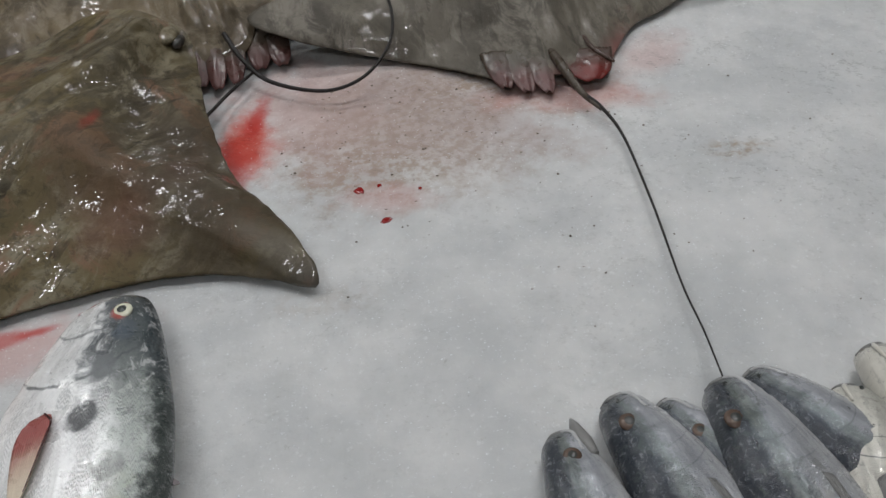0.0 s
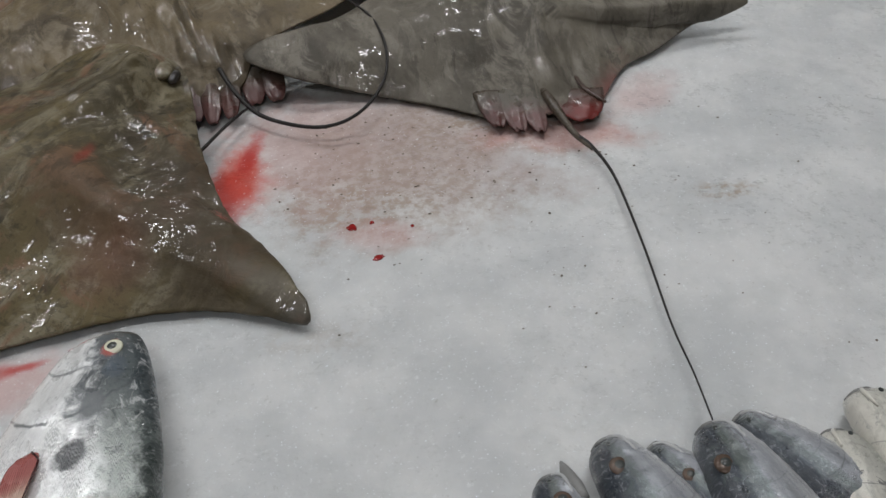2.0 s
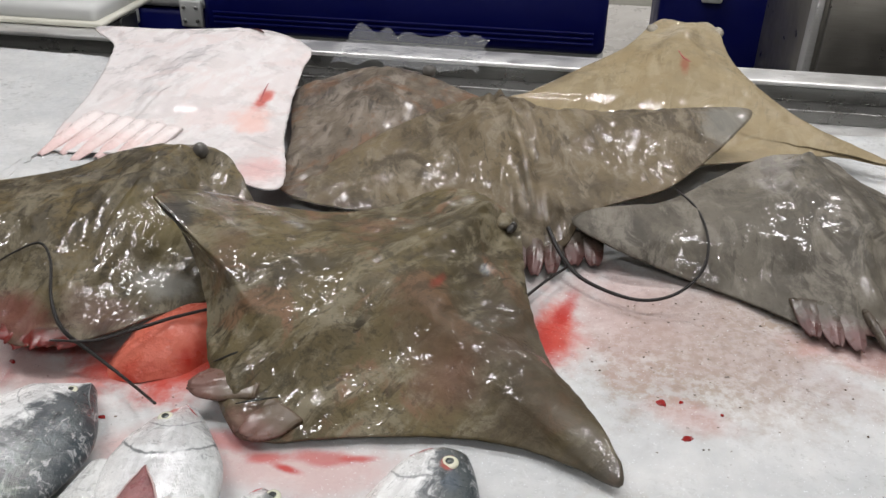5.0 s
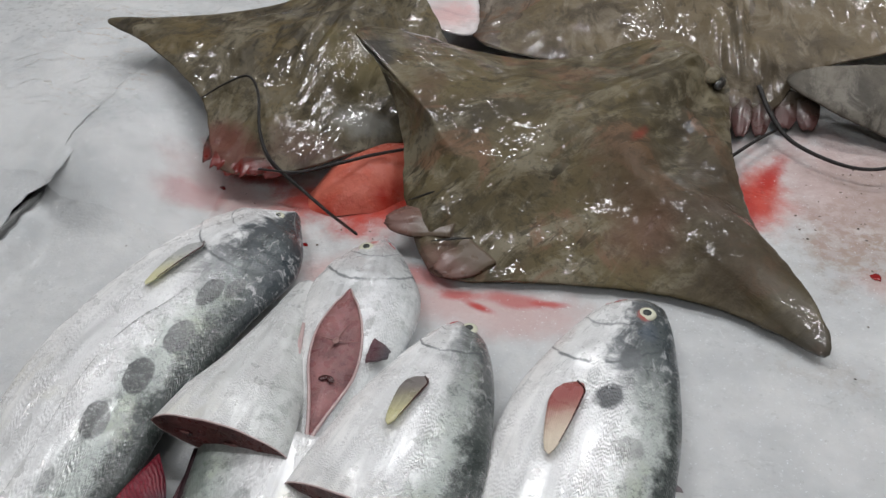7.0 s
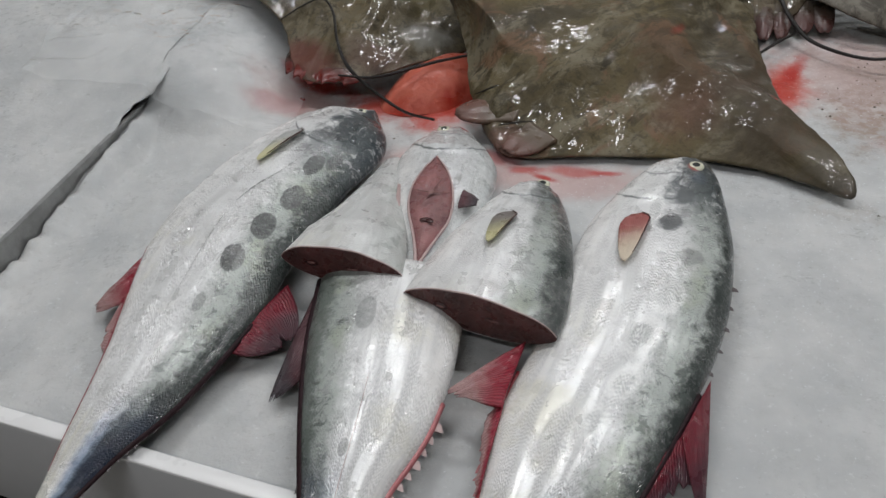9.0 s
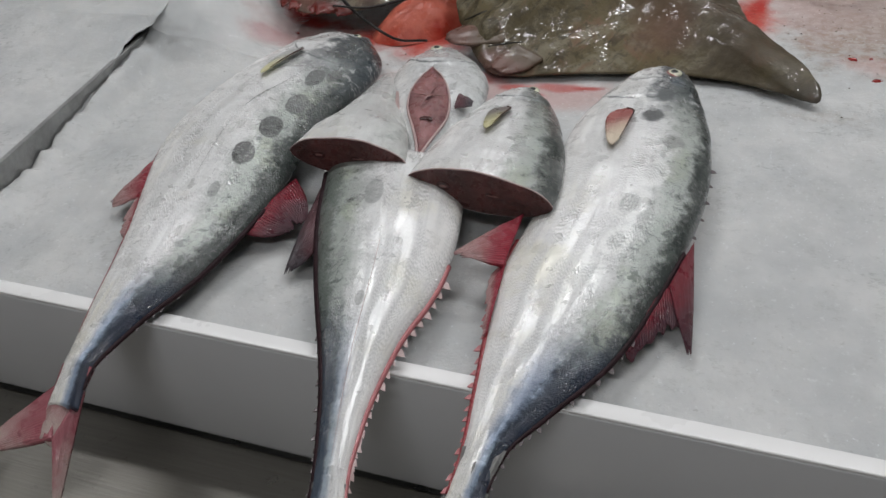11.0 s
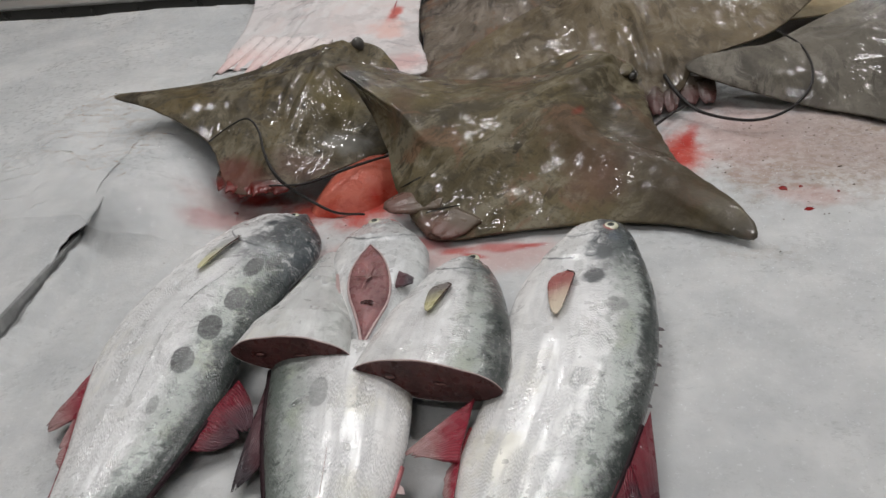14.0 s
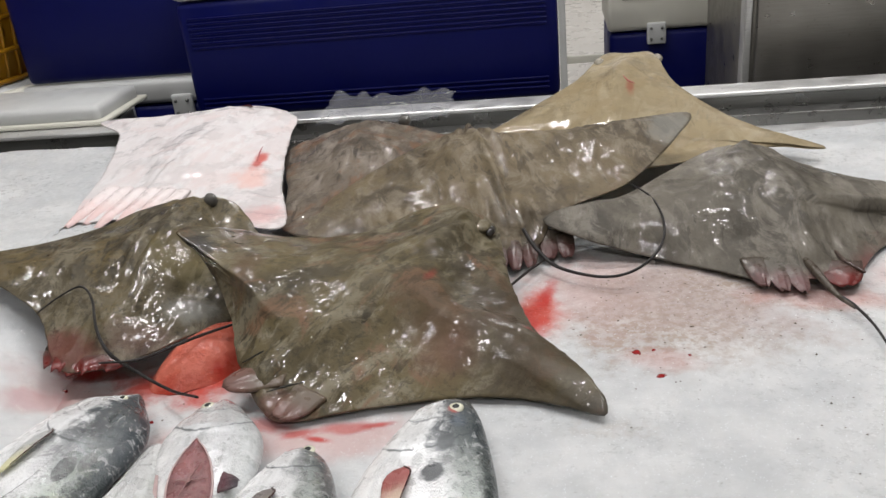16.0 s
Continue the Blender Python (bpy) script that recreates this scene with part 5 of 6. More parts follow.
def build_fish_b():
    f = Fish("headless_fish", "headless rear half of a silver fish", "silver fish",
             [(-0.455, 0.335, -0.625, 0.305), (-0.428, 0.208, -0.586, 0.192), (-0.423, 0.122, -0.545, 0.099), (-0.436, 0.052, -0.514, 0.037), (-0.439, -0.016, -0.488, -0.019), (-0.435, -0.065, -0.469, -0.069),
              (-0.430, -0.098, -0.458, -0.104), (-0.418, -0.138, -0.450, -0.142)], [0, 0, 0, 0.003, 0.006, 0.006, 0.0], [0.030, 0.034, 0.031, 0.024, 0.016, 0.011, 0.008, 0.006],
             fish_skin("fish_skin_plain", (0.16, 0.19, 0.17), FLANK, BELLY, [(0.51, 0.59, 0.018, 0.07, 0.5), (0.65, 0.56, 0.012, 0.05, 0.5)], turn_back=0.84, tail=0.6, head=0.0), u0=0.45, u1=1.0)
    f.fin_base(0.22, 0.95, False, 0.0032, MAT["finlet_pink"], "pink strip along the belly edge")
    f.fin_base(0.02, 0.95, True, 0.0042, MAT["fin_strip_dark"], "dark red strip along the back")
    f.crease("flank_line", [(0.02, 0.47), (0.25, 0.50), (0.5, 0.5), (0.8, 0.5)], 0.0005, MAT["finlet"])
    f.edge_fins("finlet", 0.26, 0.94, 26, False, MAT["finlet"], 0.0082)
    f.edge_fins("finlet", 0.34, 0.94, 16, True, MAT["finlet_dark"], 0.007)
    lobe("dorsal_lobe", (-0.618, 0.27, 0.03), (-0.575, 0.155, 0.03), (-0.606, 0.115, 0.008), (-0.592, 0.135, 0.008), MAT["fin_dark"], f.root, "dark dorsal fin lobe", ragged=0.25)
    tail_fin(f, [(-0.37, -0.24, -0.06), (-0.50, -0.25, -0.06)], MAT["fin_grey"], "forked grey tail fin")


def build_piece_p():
    f = Fish("fish_piece", "cut silver fish section with dark red flesh", "silver fish",
             [(-0.645, 0.53, -0.612, 0.54), (-0.649, 0.409, -0.570, 0.43), (-0.659, 0.337, -0.534, 0.350), (-0.664, 0.288, -0.516, 0.292)][0:4], [0.012, 0.02, 0.03, 0.034], [0.015, 0.024, 0.028, 0.026],
             fish_skin("fish_skin_pale", (0.45, 0.47, 0.45), (0.74, 0.755, 0.745), BELLY, turn_back=0.95, head=0.0, mottle=0.45), u0=0.2, u1=0.5, flat=1.5)
    f.cut(MAT["flesh"], "dark red cut flesh")


def build_piece_m():
    f = Fish("cut_fish", "cut fish head with open section of pink flesh", "silver fish",
             [(-0.589, 0.650, -0.570, 0.652), (-0.612, 0.601, -0.535, 0.612), (-0.622, 0.535, -0.490, 0.548), (-0.602, 0.462, -0.476, 0.475), (-0.560, 0.378, -0.487, 0.396), (-0.522, 0.312, -0.502, 0.312)],
             [0.004, 0.0, 0.004, 0.012, 0.024, 0.034], [0.012, 0.026, 0.032, 0.029, 0.018, 0.008],
             fish_skin("fish_skin_head", (0.50, 0.53, 0.54), (0.76, 0.775, 0.78), BELLY, turn_back=0.97, head=0.25, mottle=0.3, gill=0.175, marks=[(0.06, 0.35, 0.03, 0.16, (0.45, 0.08, 0.06), 0.8)]), u0=0.0, u1=0.4, gill=0.175)
    f.eye(0.2, 0.38, 0.0105, MAT["eye_white"], "round pale eye with dark pupil", (-0.581, 0.600, 0.057))
    f.crease("mouth", [(0.02, 0.5), (0.1, 0.75), (0.16, 0.85)], 0.0013, MAT["mouth_red"])
    # open section
    n = 60
    path = spline([(0.487, 0.44), (0.52, 0.405), (0.56, 0.35), (0.66, 0.23), (0.74, 0.20), (0.82, 0.26), (0.92, 0.38), (0.985, 0.52), (0.985, 0.60), (0.94, 0.68), (0.86, 0.77), (0.78, 0.80), (0.68, 0.71), (0.58, 0.59), (0.52, 0.49)], n, True)
    rim = [f.spot(float(u), float(v), 0.003) for u, v in path]
    mid = sum(rim, Vector()) / n + Vector((0, 0, 0.004))
    verts = [p - Vector((0, 0, 0.03)) for p in rim] + rim + [mid.lerp(p, 0.5) + Vector((0, 0, 0.002)) for p in rim] + [mid]
    faces = []
    for k in range(n):
        b = (k + 1) % n
        for j in range(2):
            faces.append((j * n + k, j * n + b, (j + 1) * n + b, (j + 1) * n + k))
        faces.append((2 * n + k, 2 * n + b, 3 * n))
    face = from_data("cut_face", verts, [q[::-1] for q in faces], MAT["flesh_pale"], f.root, "pink cut flesh with backbone")
    for dx, turn in ((-0.0035, 35), (0.0035, -35)):
        q = f.spot(0.80, 0.5, 0.0062)
        ball("vessel", q + Vector((dx, 0, 0)), (0.0058, 0.0036, 0.0012), MAT["hole"], face, turn=turn)
    c = f.spot(0.69, 0.47, 0.0075)
    ball("backbone", c, (0.0035, 0.005, 0.0009), MAT["bone"], face)
    tube("tendon", [c + Vector((-0.026, 0.002, -0.0010)), c, c + Vector((0.024, 0.006, -0.0010))], [0.0003, 0.0009, 0.0003], MAT["bone"], face, n=20, sides=6)
    tube("tendon", [c + Vector((0.004, 0.045, -0.0012)), c, c + Vector((-0.002, -0.026, -0.0010))], [0.0003, 0.0008, 0.0003], MAT["bone"], face, n=20, sides=6)
    tube("skin_edge", [p + Vector((0, 0, 0.0005)) for p in rim[2::3]], [0.0008, 0.0016, 0.0024, 0.0016, 0.0008], MAT["finlet"], f.root, "pale cut skin edge", n=70, sides=6)
    for dx in (-0.010, -0.016):
        tube("skin_fold", [f.spot(0.62, 0.12, 0.001) + Vector((dx * 0.3, 0, 0)), f.spot(0.80, 0.10, 0.002) + Vector((dx * 0.6, 0, 0)), f.spot(0.97, 0.25, 0.002) + Vector((dx, 0, 0))], [0.001, 0.003, 0.0015], MAT["finlet"], f.root, "crumpled white skin fold", n=30)
    lobe("pectoral_fin", (-0.500, 0.45, 0.07), (-0.497, 0.42, 0.068), (-0.478, 0.445, 0.066), (-0.478, 0.43, 0.064), MAT["fin_dark"], f.root, "dark pectoral fin", bulge=0.004)


def build_piece_d():
    f = Fish("cut_fish", "cut silver fish head half with dark red flesh", "silver fish",
             [(-0.447, 0.532, -0.432, 0.537), (-0.458, 0.504, -0.399, 0.510), (-0.478, 0.450, -0.370, 0.452), (-0.493, 0.378, -0.345, 0.365), (-0.502, 0.304, -0.334, 0.295), (-0.506, 0.268, -0.334, 0.249)],
             [0.010, 0.010, 0.014, 0.024, 0.030, 0.032], [0.012, 0.023, 0.029, 0.031, 0.030, 0.027],
             fish_skin("fish_skin_half", BACK, FLANK, BELLY, turn_back=0.84, tail=0.0, head=0.7, gill=0.175), u0=0.0, u1=0.45, flat=1.5, gill=0.175)
    f.eye(0.17, 0.62, 0.0105, MAT["eye_white"], "round pale eye with dark pupil", (-0.418, 0.511, 0.056))
    f.crease("mouth", [(0.03, 0.5), (0.10, 0.3), (0.16, 0.22)], 0.0013, MAT["mouth_red"])
    f.pectoral((-0.416, 0.410), (-0.444, 0.402), (-0.431, 0.334), MAT["fin_yellow"], "dark and yellow pectoral fin")
    f.cut(MAT["flesh"], "dark red cut flesh")


build_fish_a()
build_fish_b()
build_fish_l()
build_piece_p()
build_piece_m()
build_piece_d()

# ---------------------------------------------------------------- small grey fish


def build_small_fish():
    skin = fish_skin("small_fish_skin", (0.032, 0.036, 0.048), (0.31, 0.325, 0.35), (0.47, 0.475, 0.48), metal=0.25, turn_back=0.66, tail=0.5, head=0.35, mottle=1.0, gill=0.40, plates=0.45)
    pale = fish_skin("small_fish_pale", (0.34, 0.33, 0.30), (0.52, 0.51, 0.46), (0.6, 0.58, 0.52), metal=0.1, head=0.2, mottle=0.4, gill=0.40)
    # nose x, y, turn of the body (degrees from straight towards the front), length, rise, skin, mirrored
    rows = [(0.160, 0.396, 6, 0.36, 0.0, skin, 1, 0.9), (0.217, 0.424, 16, 0.38, 0.0, skin, 1, 1.0), (0.258, 0.415, 30, 0.34, 0.0, skin, 1, 0.75),
            (0.312, 0.417, 9, 0.40, 0.012, skin, 1, 1.05), (0.346, 0.432, 32, 0.36, 0.0, skin, 1, 0.9), (0.424, 0.402, -6, 0.34, 0.0, pale, -1, 0.9), (0.468, 0.440, 6, 0.38, 0.0, pale, -1, 1.0)]
    eyes = {0.160: (0.161, 0.36, 0.046), 0.217: (0.216, 0.382, 0.048), 0.312: (0.299, 0.361, 0.072), 0.346: (0.335, 0.391, 0.053)}
    for x, y, turn, length, rise, mat, side, size in rows:
        a = radians(turn)
        along, across = Vector((math.sin(a), -math.cos(a))), Vector((-math.cos(a), -math.sin(a))) * side
        st = []
        for u, up, down in ((0, 0.014, 0.013), (0.045, 0.026, 0.022), (0.16, 0.036, 0.033), (0.30, 0.044, 0.042), (0.5, 0.042, 0.044), (0.7, 0.028, 0.030), (0.86, 0.013, 0.014), (1.0, 0.012, 0.012)):
            c = Vector((x, y)) + along * (u * length)
            p, q = c - across * down * size, c + across * up * size
            st.append((p.x, p.y, q.x, q.y))
        f = Fish("small_fish", "small pale fish lying on ice" if mat is pale else "small grey silver fish with amber eye on ice", "small grey fish", st, [rise, rise, rise, 0.0], [0.014 * size, 0.022 * size, 0.027 * size, 0.027 * size, 0.022 * size, 0.014 * size, 0.007 * size, 0.005 * size], mat, nu=90, na=40, flat=1.05, gill=0.40, plate=0.3)
        if mat is skin:
            f.eye(0.265, 0.62, 0.0105 * size, MAT["eye_gold"], "amber eye with dark pupil", eyes.get(x))
        f.crease("mouth", [(0.01, 0.5), (0.10, 0.34), (0.17, 0.24)], 0.0013)
        g = f.spot(0.43, 0.35)
        lobe("pectoral_fin", g, f.spot(0.44, 0.25), f.spot(0.60, 0.28, 0.004), f.spot(0.58, 0.2, 0.003), MAT["fin_grey"], f.root, bulge=0.003)
        tube("lip", [f.at(0.012, a) for a in (0.15, 0.9, 1.57, 2.2, 3.0)], [0.0012, 0.0022, 0.0022, 0.0012], MAT["fin_grey"], f.root, "dark lip", n=24, sides=6)
        if x < 0.2:
            jaw = [f.spot(0.22, 0.14), f.spot(0.10, 0.10), f.at(0.0, 2.3) - Vector((*(along * 0.012 + across * 0.006), 0))]
            tube("lower_jaw", jaw, [0.004, 0.0072, 0.0066, 0.005, 0.0014], MAT["fin_grey"], f.root, "grey lower jaw hanging open", n=24, sides=10)
        tube("upper_jaw", [f.spot(0.20, 0.30, 0.0005), f.spot(0.12, 0.28, 0.001), f.spot(0.05, 0.36, 0.001), f.spot(0.012, 0.5, 0.0005)], [0.0010, 0.0026 * size, 0.0022 * size, 0.0012], mat, f.root, "thin upper jaw plate", n=24, sides=8)
        if mat is skin:
            for k in range(3):
                f.crease("snout_fold", [(0.05 + 0.03 * k, 0.80), (0.075 + 0.03 * k, 0.60), (0.07 + 0.03 * k, 0.42)], 0.0007)
            f.crease("fin_line", [(0.46, 0.62), (0.56, 0.52), (0.64, 0.40)], 0.0010)
        ball("nostril", f.spot(0.13, 0.62), (0.0022 * size, 0.0028 * size, 0.001), MAT["pupil"], f.body)
        tail_fin(f, [f.at(0.99, math.pi) + Vector((*(along * 0.05), -0.004)), f.at(0.99, 0.0) + Vector((*(along * 0.05), -0.004))], MAT["fin_grey"], "grey tail fin")


build_small_fish()

# ---------------------------------------------------------------- behind the counter


def cooler(name, label, x0, x1, y0, y1, z0, z1, group="ice chests", lid=0.10, ridges=True, latches=(), lid_mat="white_plastic"):
    c = thing(name, label, "cooler", group, ((x0 + x1) / 2, (y0 + y1) / 2, z0))
    w, d, h = (x1 - x0) / 2, (y1 - y0) / 2, z1 - z0
    part("body", box_bm(-w, w, -d, d, 0, h - lid, 0.02), MAT["blue"], c)
    part("lid", box_bm(-w - 0.006, w + 0.006, -d - 0.006, d + 0.006, h - lid + 0.004, h, 0.02), MAT[lid_mat], c, "pale lid")
    if lid > 0.15:
        # no recess is cut: a dark bar stands for its shade
        part("lid_groove_shade", box_bm(-w + 0.05, w - 0.05, -d - 0.009, -d - 0.004, h - 0.066, h - 0.058, 0.001), MAT["dark"], c, "dark bar for the shaded recess line of the lid")
    part("base_band", box_bm(-w + 0.01, w - 0.01, -d + 0.01, d - 0.01, -0.0, 0.012, 0.003), MAT["white_plastic"], c)
    if ridges:
        for k in range(7):
            z = h - lid - 0.05 - 0.014 * k
            part("ridge", box_bm(-w + 0.03, w - 0.03, -d - 0.004, -d + 0.004, z, z + 0.006, 0.002), MAT["blue"], c)
        for k in range(3):
            z = 0.03 + 0.014 * k
            part("ridge", box_bm(-w + 0.03, w - 0.03, -d - 0.004, -d + 0.004, z, z + 0.006, 0.002), MAT["blue"], c)
    for x in latches:
        la = part("latch", box_bm(x - 0.035, x + 0.035, -d - 0.022, -d - 0.002, h - lid - 0.045, h - lid + 0.035, 0.006), MAT["white_plastic"], c, "white plastic latch")
        for dx in (-0.02, 0.02):
            for dz in (-0.025, 0.015):
                bm = bmesh.new()
                bmesh.ops.create_cone(bm, cap_ends=True, segments=10, radius1=0.006, radius2=0.005, depth=0.006)
                bmesh.ops.transform(bm, matrix=pose(x + dx, -d - 0.024, h - lid + dz, 90), verts=bm.verts)
                part("screw", bm, MAT["steel_dark"], la)
    return c


def build_behind():
    cooler("ice_chest", "large dark blue ice chest with ribbed front and white lid", -1.20, -0.10, 2.10, 2.70, 0.03, 0.46, lid=0.085)
    cooler("ice_chest", "blue ice chest stacked under another one", -1.18, -0.12, 2.11, 2.70, -0.80, 0.028, lid=0.10)
    cooler("ice_chest", "dark blue ice chest stacked on a white lidded one", -1.86, -1.215, 2.30, 2.80, 0.125, 0.62, ridges=False)
    cooler("ice_chest", "blue ice chest with white latched lid", -1.90, -1.215, 2.28, 2.80, -0.80, 0.123, lid=0.085, ridges=False, latches=(0.03, 0.24))
    cooler("ice_chest", "small blue ice chest with cream lid and latch", 0.09, 0.62, 3.0, 3.4, -0.35, 0.20, lid=0.19, ridges=False, latches=(-0.09,), lid_mat="cream_plastic")
    cooler("ice_chest", "blue ice chest standing on the floor", 0.07, 0.64, 2.98, 3.42, -0.80, -0.352, ridges=False)
    # white tray on the back rail
    t = thing("tray", "upturned white plastic tray on the back rail", "tray", at=(-1.72, 2.03, 0.082))
    part("body", box_bm(-0.30, 0.30, -0.10, 0.16, 0.0, 0.055, 0.018), MAT["white_plastic"], t)
    part("rim", box_bm(-0.32, 0.32, -0.115, 0.175, 0.0, 0.014, 0.005), MAT["cream_plastic"], t)
    part("stand", box_bm(-0.28, 0.28, -0.06, 0.14, -0.88, -0.02, 0.004), MAT["steel_dark"], t)
    # yellow basket on a round white tub
    b = thing("basket", "yellow plastic basket with open grid sides", "basket", at=(-2.25, 2.45, 0.13))
    bm = bmesh.new()
    bmesh.ops.create_cone(bm, cap_ends=False, segments=40, radius1=0.30, radius2=0.36, depth=0.34)
    bmesh.ops.transform(bm, matrix=pose(0, 0, 0.17), verts=bm.verts)
    bmesh.ops.solidify(bm, geom=bm.faces[:], thickness=0.008)
    part("shell", bm, MAT["yellow"], b)
    for k in range(40):
        w = 2 * math.pi * k / 40
        tube("rib", [(0.302 * math.cos(w), 0.302 * math.sin(w), 0.0), (0.334 * math.cos(w), 0.334 * math.sin(w), 0.17), (0.366 * math.cos(w), 0.366 * math.sin(w), 0.34)], [0.007, 0.007], MAT["yellow"], b, n=3, sides=6)
    for r, z in ((0.306, 0.01), (0.326, 0.11), (0.346, 0.22), (0.368, 0.335)):
        tube("hoop", [(r * math.cos(2 * math.pi * k / 24), r * math.sin(2 * math.pi * k / 24), z) for k in range(25)], [0.009, 0.009], MAT["yellow"], b, n=60, sides=6)
    tub = thing("tub", "round white plastic tub under the basket", "tub", at=(-2.25, 2.45, -0.8))
    bm = bmesh.new()
    bmesh.ops.create_cone(bm, cap_ends=True, segments=48, radius1=0.33, radius2=0.40, depth=0.925)
    bmesh.ops.transform(bm, matrix=pose(0, 0, 0.4625), verts=bm.verts)
    part("body", bm, MAT["white_plastic"], tub)
    tube("rim", [(0.40 * math.cos(2 * math.pi * k / 24), 0.40 * math.sin(2 * math.pi * k / 24), 0.91) for k in range(25)], [0.018, 0.018], MAT["cream_plastic"], tub, n=60)
    # steel cabinet
    c = thing("steel_cabinet", "tall stainless steel cabinet behind the counter", "cabinet", at=(0.69, 2.6, -0.8))
    part("body", box_bm(-0.24, 0.25, -0.35, 0.4, 0.0, 1.9, 0.006), MAT["steel_cabinet"], c)
    part("door", box_bm(-0.23, 0.15, -0.372, -0.352, 0.05, 1.85, 0.004), MAT["steel_cabinet"], c)
    part("corner_strip", box_bm(-0.262, -0.242, -0.362, -0.30, 0.0, 1.9, 0.003), MAT["steel"], c, "bright steel corner strip")
    d = thing("dark_cabinet", "dark brown cabinet with a white front post", "cabinet", at=(1.65, 2.65, -0.8))
    part("body", box_bm(-0.60, 0.9, -0.35, 0.4, 0.0, 1.9, 0.006), MAT["brown_panel"], d)
    part("post", box_bm(-0.70, -0.615, -0.41, -0.30, 0.0, 1.9, 0.004), MAT["white_plastic"], d, "white upright post")
    part("door", box_bm(-0.58, 0.1, -0.372, -0.352, 0.05, 1.85, 0.004), MAT["brown_panel"], d)
    # white rack far behind
    k = thing("rack", "white metal rack standing behind the ice chests", "rack", at=(0.16, 4.6, -0.8))
    for x in (-0.24, 0.20):
        part("post", box_bm(x - 0.02, x + 0.02, -0.02, 0.02, 0.0, 1.45, 0.004), MAT["white_plastic"], k)
    for z in (0.35, 0.85, 1.02, 1.35):
        part("rail", box_bm(-0.22, 0.18, -0.016, 0.016, z - 0.02, z + 0.02, 0.004), MAT["cream_plastic"], k)
    # crumpled clear bag on the rail
    verts, faces, n = [], [], 34
    for j in range(n):
        for i in range(n):
            u, v = i / (n - 1), j / (n - 1)
            x, y = -0.72 + 0.34 * u + 0.02 * noise.noise((u * 6, v * 6, 1)), 1.72 + 0.20 * v + 0.03 * noise.noise((u * 5, v * 5, 4))
            verts.append((x, y, 0.098 + 0.012 * v + 0.016 * abs(noise.noise((u * 5, v * 4, 9))) + (0.05 * step(v, 0.7, 1.0) * abs(noise.noise((u * 6, 2, 3))))))
    for j in range(n - 1):
        for i in range(n - 1):
            a = j * n + i
            faces.append((a, a + 1, a + n + 1, a + n))
    tagged(from_data("plastic_bag", verts, faces, MAT["film"]), "crumpled clear plastic bag on the back rail", "plastic bag")


build_behind()

# ---------------------------------------------------------------- films, blood and crumbs


def sheet(name, x0, x1, y0, y1, height, material, label, category, n=60, skew=0.0):
    verts, faces = [], []
    for j in range(n):
        for i in range(n):
            u, v = i / (n - 1), j / (n - 1)
            x = x0 + (x1 - x0) * u - skew * v + 0.015 * noise.noise((v * 7, x0, 3))
            y = y0 + (y1 - y0) * v + 0.02 * noise.noise((u * 6, y0, 5))
            verts.append((x, y, height(x, y, u, v)))
    for j in range(n - 1):
        for i in range(n - 1):
            a = j * n + i
            faces.append((a, a + 1, a + n + 1, a + n))
    return tagged(from_data(name, verts, faces, material), label, category)


def fold(x, y):
    return 0.010 * abs(noise.noise((x * 9, y * 14, 2))) + 0.006 * abs(noise.noise((x * 25, y * 22, 6)))


def under(x, y):
    left = 0.032 + 0.045 * step(y, 0.45, 0.75)
    return max(mound(x, y), left) if x < divider_x(y) + 0.02 else mound(x, y)


sheet("plastic_film", -1.32, -0.85, 0.585, 1.05, lambda x, y, u, v: under(x, y) + 0.012 + fold(x, y), MAT["film"], "clear wrinkled plastic film over the ice", "plastic film")


def ice_z(x, y):
    q = Vector((x, y, 0))
    return 0.008 * noise.noise(q * 3.1) + 0.004 * noise.noise(q * 14) + 0.0015 * noise.noise(q * 48) + 0.020 * min(1, max(0, (y - 1.0) / 0.7)) + mound(x, y) - 0.004


def flat_patch(name, x, y, a, b, turn, z, material, label, category, seed, n=48):
    """A thin uneven puddle or clot."""
    verts, faces = [], []
    for j, f in enumerate((1.0, 0.85, 0.4)):
        for k in range(n):
            w = 2 * math.pi * k / n
            r = f * (1 + 0.5 * noise.noise((math.cos(w) * 1.6 + seed, math.sin(w) * 1.6, seed)) + 0.10 * noise.noise((math.cos(w) * 6, math.sin(w) * 6, seed)))
            p = Vector((a * r * math.cos(w), b * r * math.sin(w), 0))
            p.rotate(Euler((0, 0, radians(turn))))
            verts.append((x + p.x, y + p.y, z + (-0.0008, 0.0012, 0.0015)[j]))
    for j in range(2):
        for k in range(n):
            c = (k + 1) % n
            faces.append((j * n + k, j * n + c, (j + 1) * n + c, (j + 1) * n + k))
    faces.append(tuple(2 * n + k for k in range(n)))
    ob = from_data(name, verts, faces, material)
    return tagged(ob, label, category)


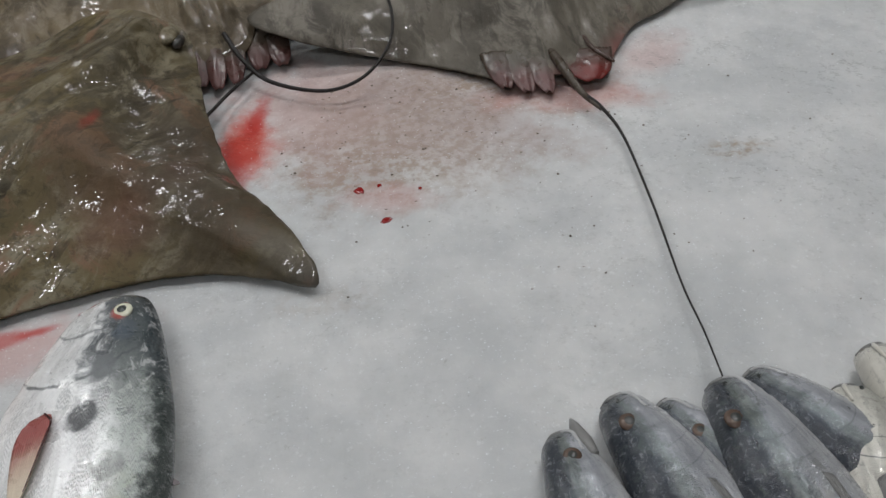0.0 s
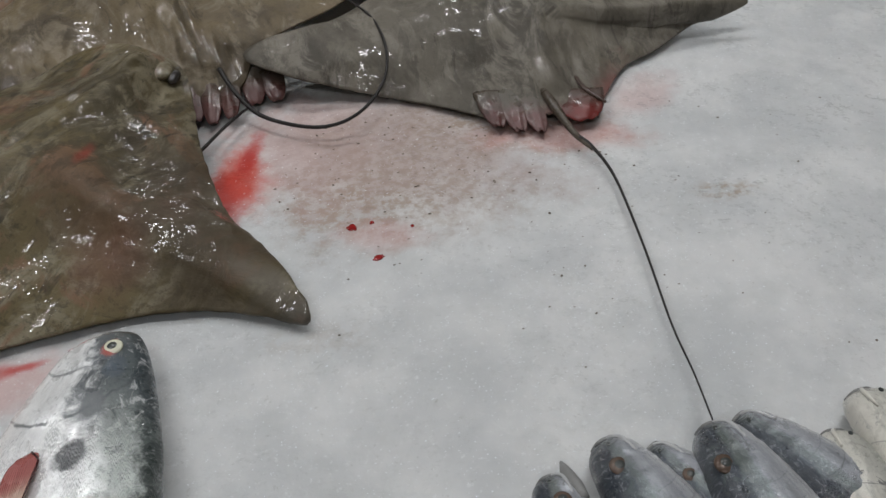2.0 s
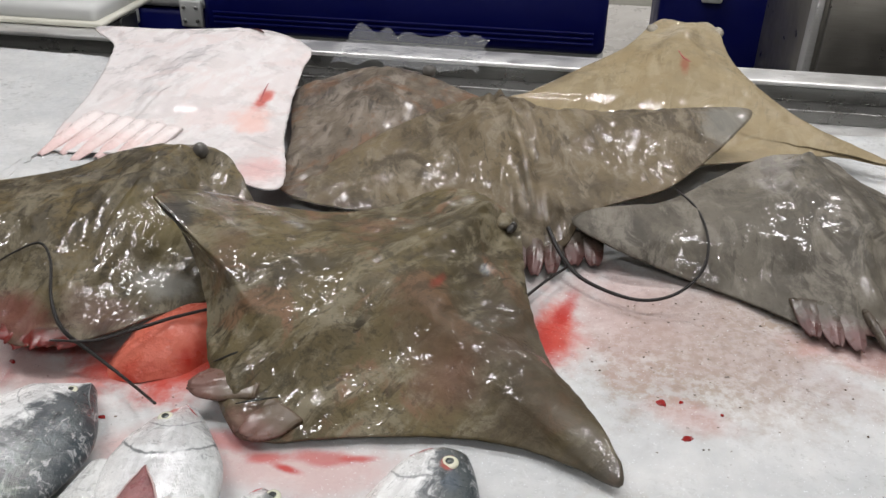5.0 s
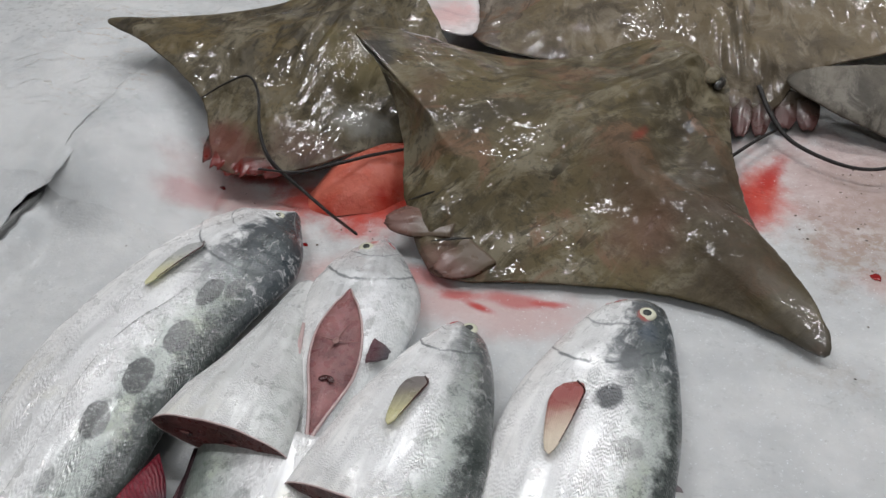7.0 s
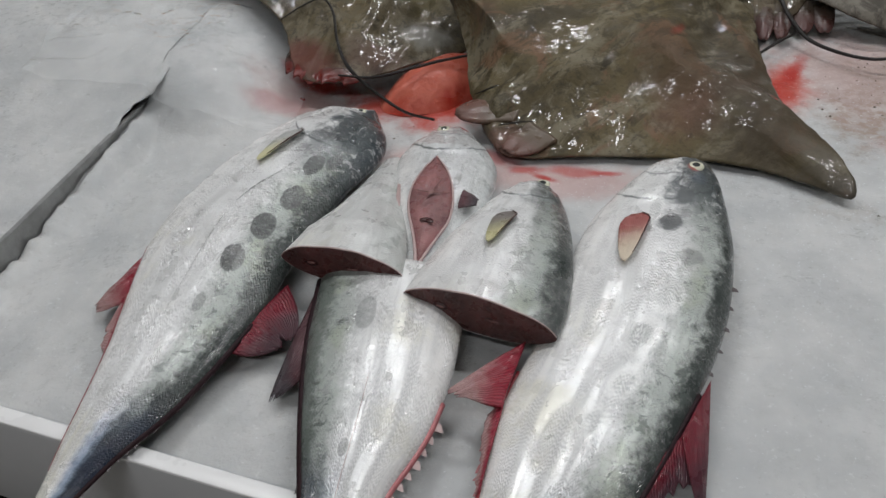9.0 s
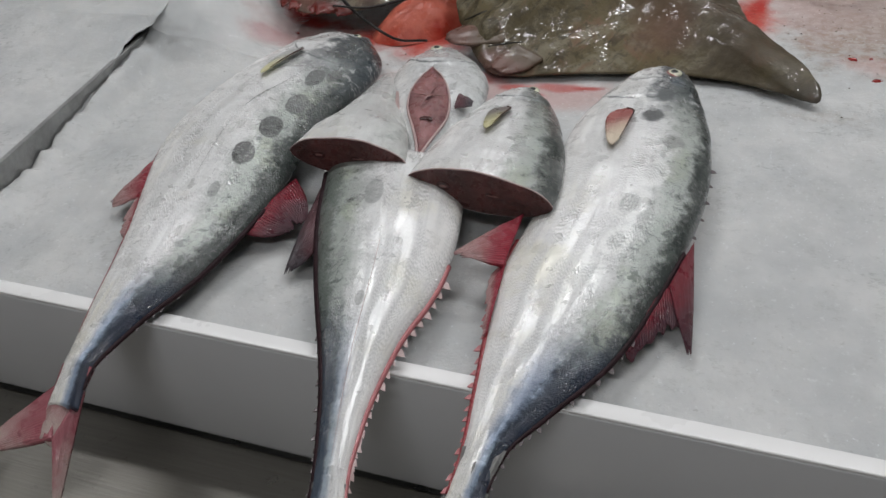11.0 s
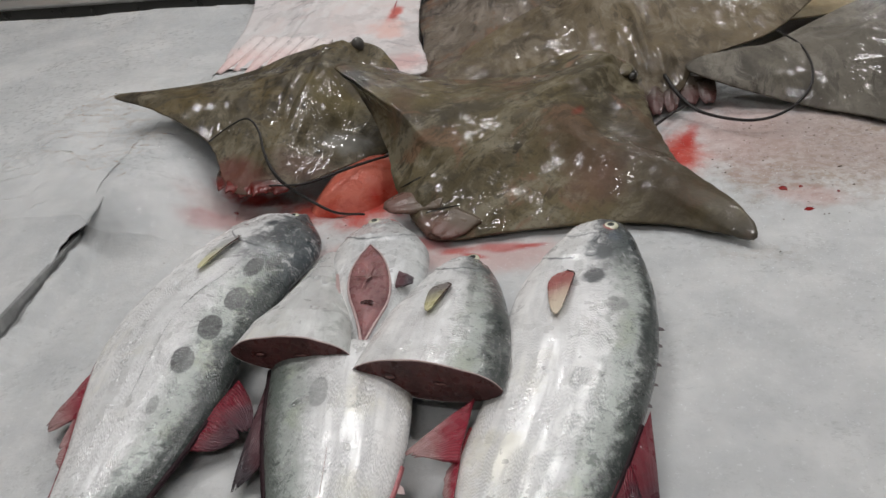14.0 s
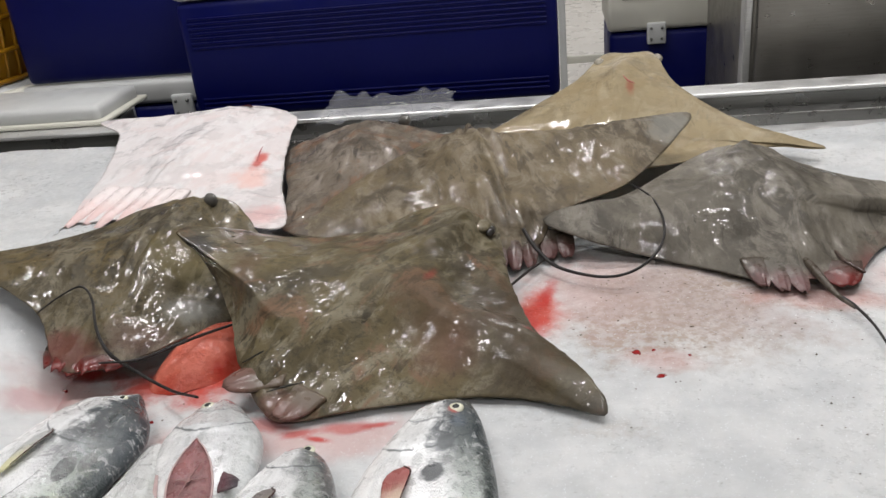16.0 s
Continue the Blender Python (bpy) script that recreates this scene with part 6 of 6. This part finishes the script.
def build_pool():
    verts, faces, n, rings = [], [], 56, 12
    for j in range(rings + 1):
        r = j / rings
        for k in range(n):
            w = 2 * math.pi * k / n
            e = r * (1 + 0.10 * noise.noise((math.cos(w) * 2, math.sin(w) * 2, 8)))
            p = Vector((0.115 * e * math.cos(w), 0.062 * e * math.sin(w), 0))
            p.rotate(Euler((0, 0, radians(48))))
            x, y = -0.658 + p.x, 0.805 + p.y
            verts.append((x, y, -0.006 + 0.054 * (1 - r ** 2.4) + 0.005 * noise.noise((x * 22, y * 22, 1))))
    for j in range(rings):
        for k in range(n):
            b = (k + 1) % n
            faces.append((j * n + k, (j + 1) * n + k, (j + 1) * n + b, j * n + b))
    tagged(from_data("blood_pool", verts, faces, MAT["pool"]), "bloody meltwater caught in film between two rays", "blood")


build_pool()
for k, (x, y, a, b) in enumerate([(0.0, 0.80, 0.008, 0.006), (0.029, 0.741, 0.009, 0.005), (0.025, 0.806, 0.003, 0.0025), (0.075, 0.79, 0.003, 0.0025), (-0.795, 0.655, 0.006, 0.005), (-0.875, 0.72, 0.007, 0.004), (-0.70, 0.645, 0.006, 0.004)]):
    flat_patch("blood_clot", x, y, a, b, 30 * k, ice_z(x, y) - 0.0004, MAT["blood_clot"], "dark red clot of blood on the ice", "blood clot", k * 2.3, 18)["group"] = "blood clots on the ice"


def scatter(name, count, regions, size, material, label, category, seed, rise=0.0):
    rng = random.Random(seed)
    verts, faces = [], []
    for _ in range(count):
        x0, x1, y0, y1 = rng.choice(regions)
        x, y = rng.uniform(x0, x1), rng.uniform(y0, y1)
        s, w, b = size * rng.uniform(0.4, 1.5), rng.uniform(0, 6.28), len(verts)
        z = ice_z(x, y) + 0.0008 + rise
        e = rng.uniform(0.35, 1.0)
        for k in range(5):
            t = w + 6.28 * k / 5
            verts.append((x + s * math.cos(t) * rng.uniform(0.6, 1.1), y + s * e * math.sin(t) * rng.uniform(0.6, 1.1), z))
        verts.append((x + s * rng.uniform(-0.4, 0.4), y + s * rng.uniform(-0.4, 0.4), z + s * rng.uniform(0.25, 0.9)))
        faces += [(b + k, b + (k + 1) % 5, b + 5) for k in range(5)]
    return tagged(from_data(name, verts, faces, material, smooth=False), label, category, kind="stuff")


scatter("dirt_crumbs", 230, [(-0.1, 0.30, 0.80, 1.05), (-0.1, 0.25, 0.85, 1.05), (-0.05, 0.45, 0.6, 1.0), (0.0, 0.9, 0.5, 1.1), (-0.95, -0.5, 0.55, 0.75)], 0.0017, MAT["debris"], "brown crumbs of dirt scattered on the ice", "dirt", 4)
clear = Nodes("ice_grain")
MAT["grain"] = clear.done(Base_Color=(0.86, 0.9, 0.92), Roughness=0.05, Specular_IOR_Level=0.8)
scatter("ice_grains", 9000, [(-1.0, 1.2, 0.06, 1.1), (-0.5, 0.6, 0.5, 1.1), (-0.4, 0.4, 0.3, 0.7), (0.1, 1.5, 1.0, 1.78)], 0.0007, MAT["grain"], "loose glassy grains of ice", "ice grains", 5)
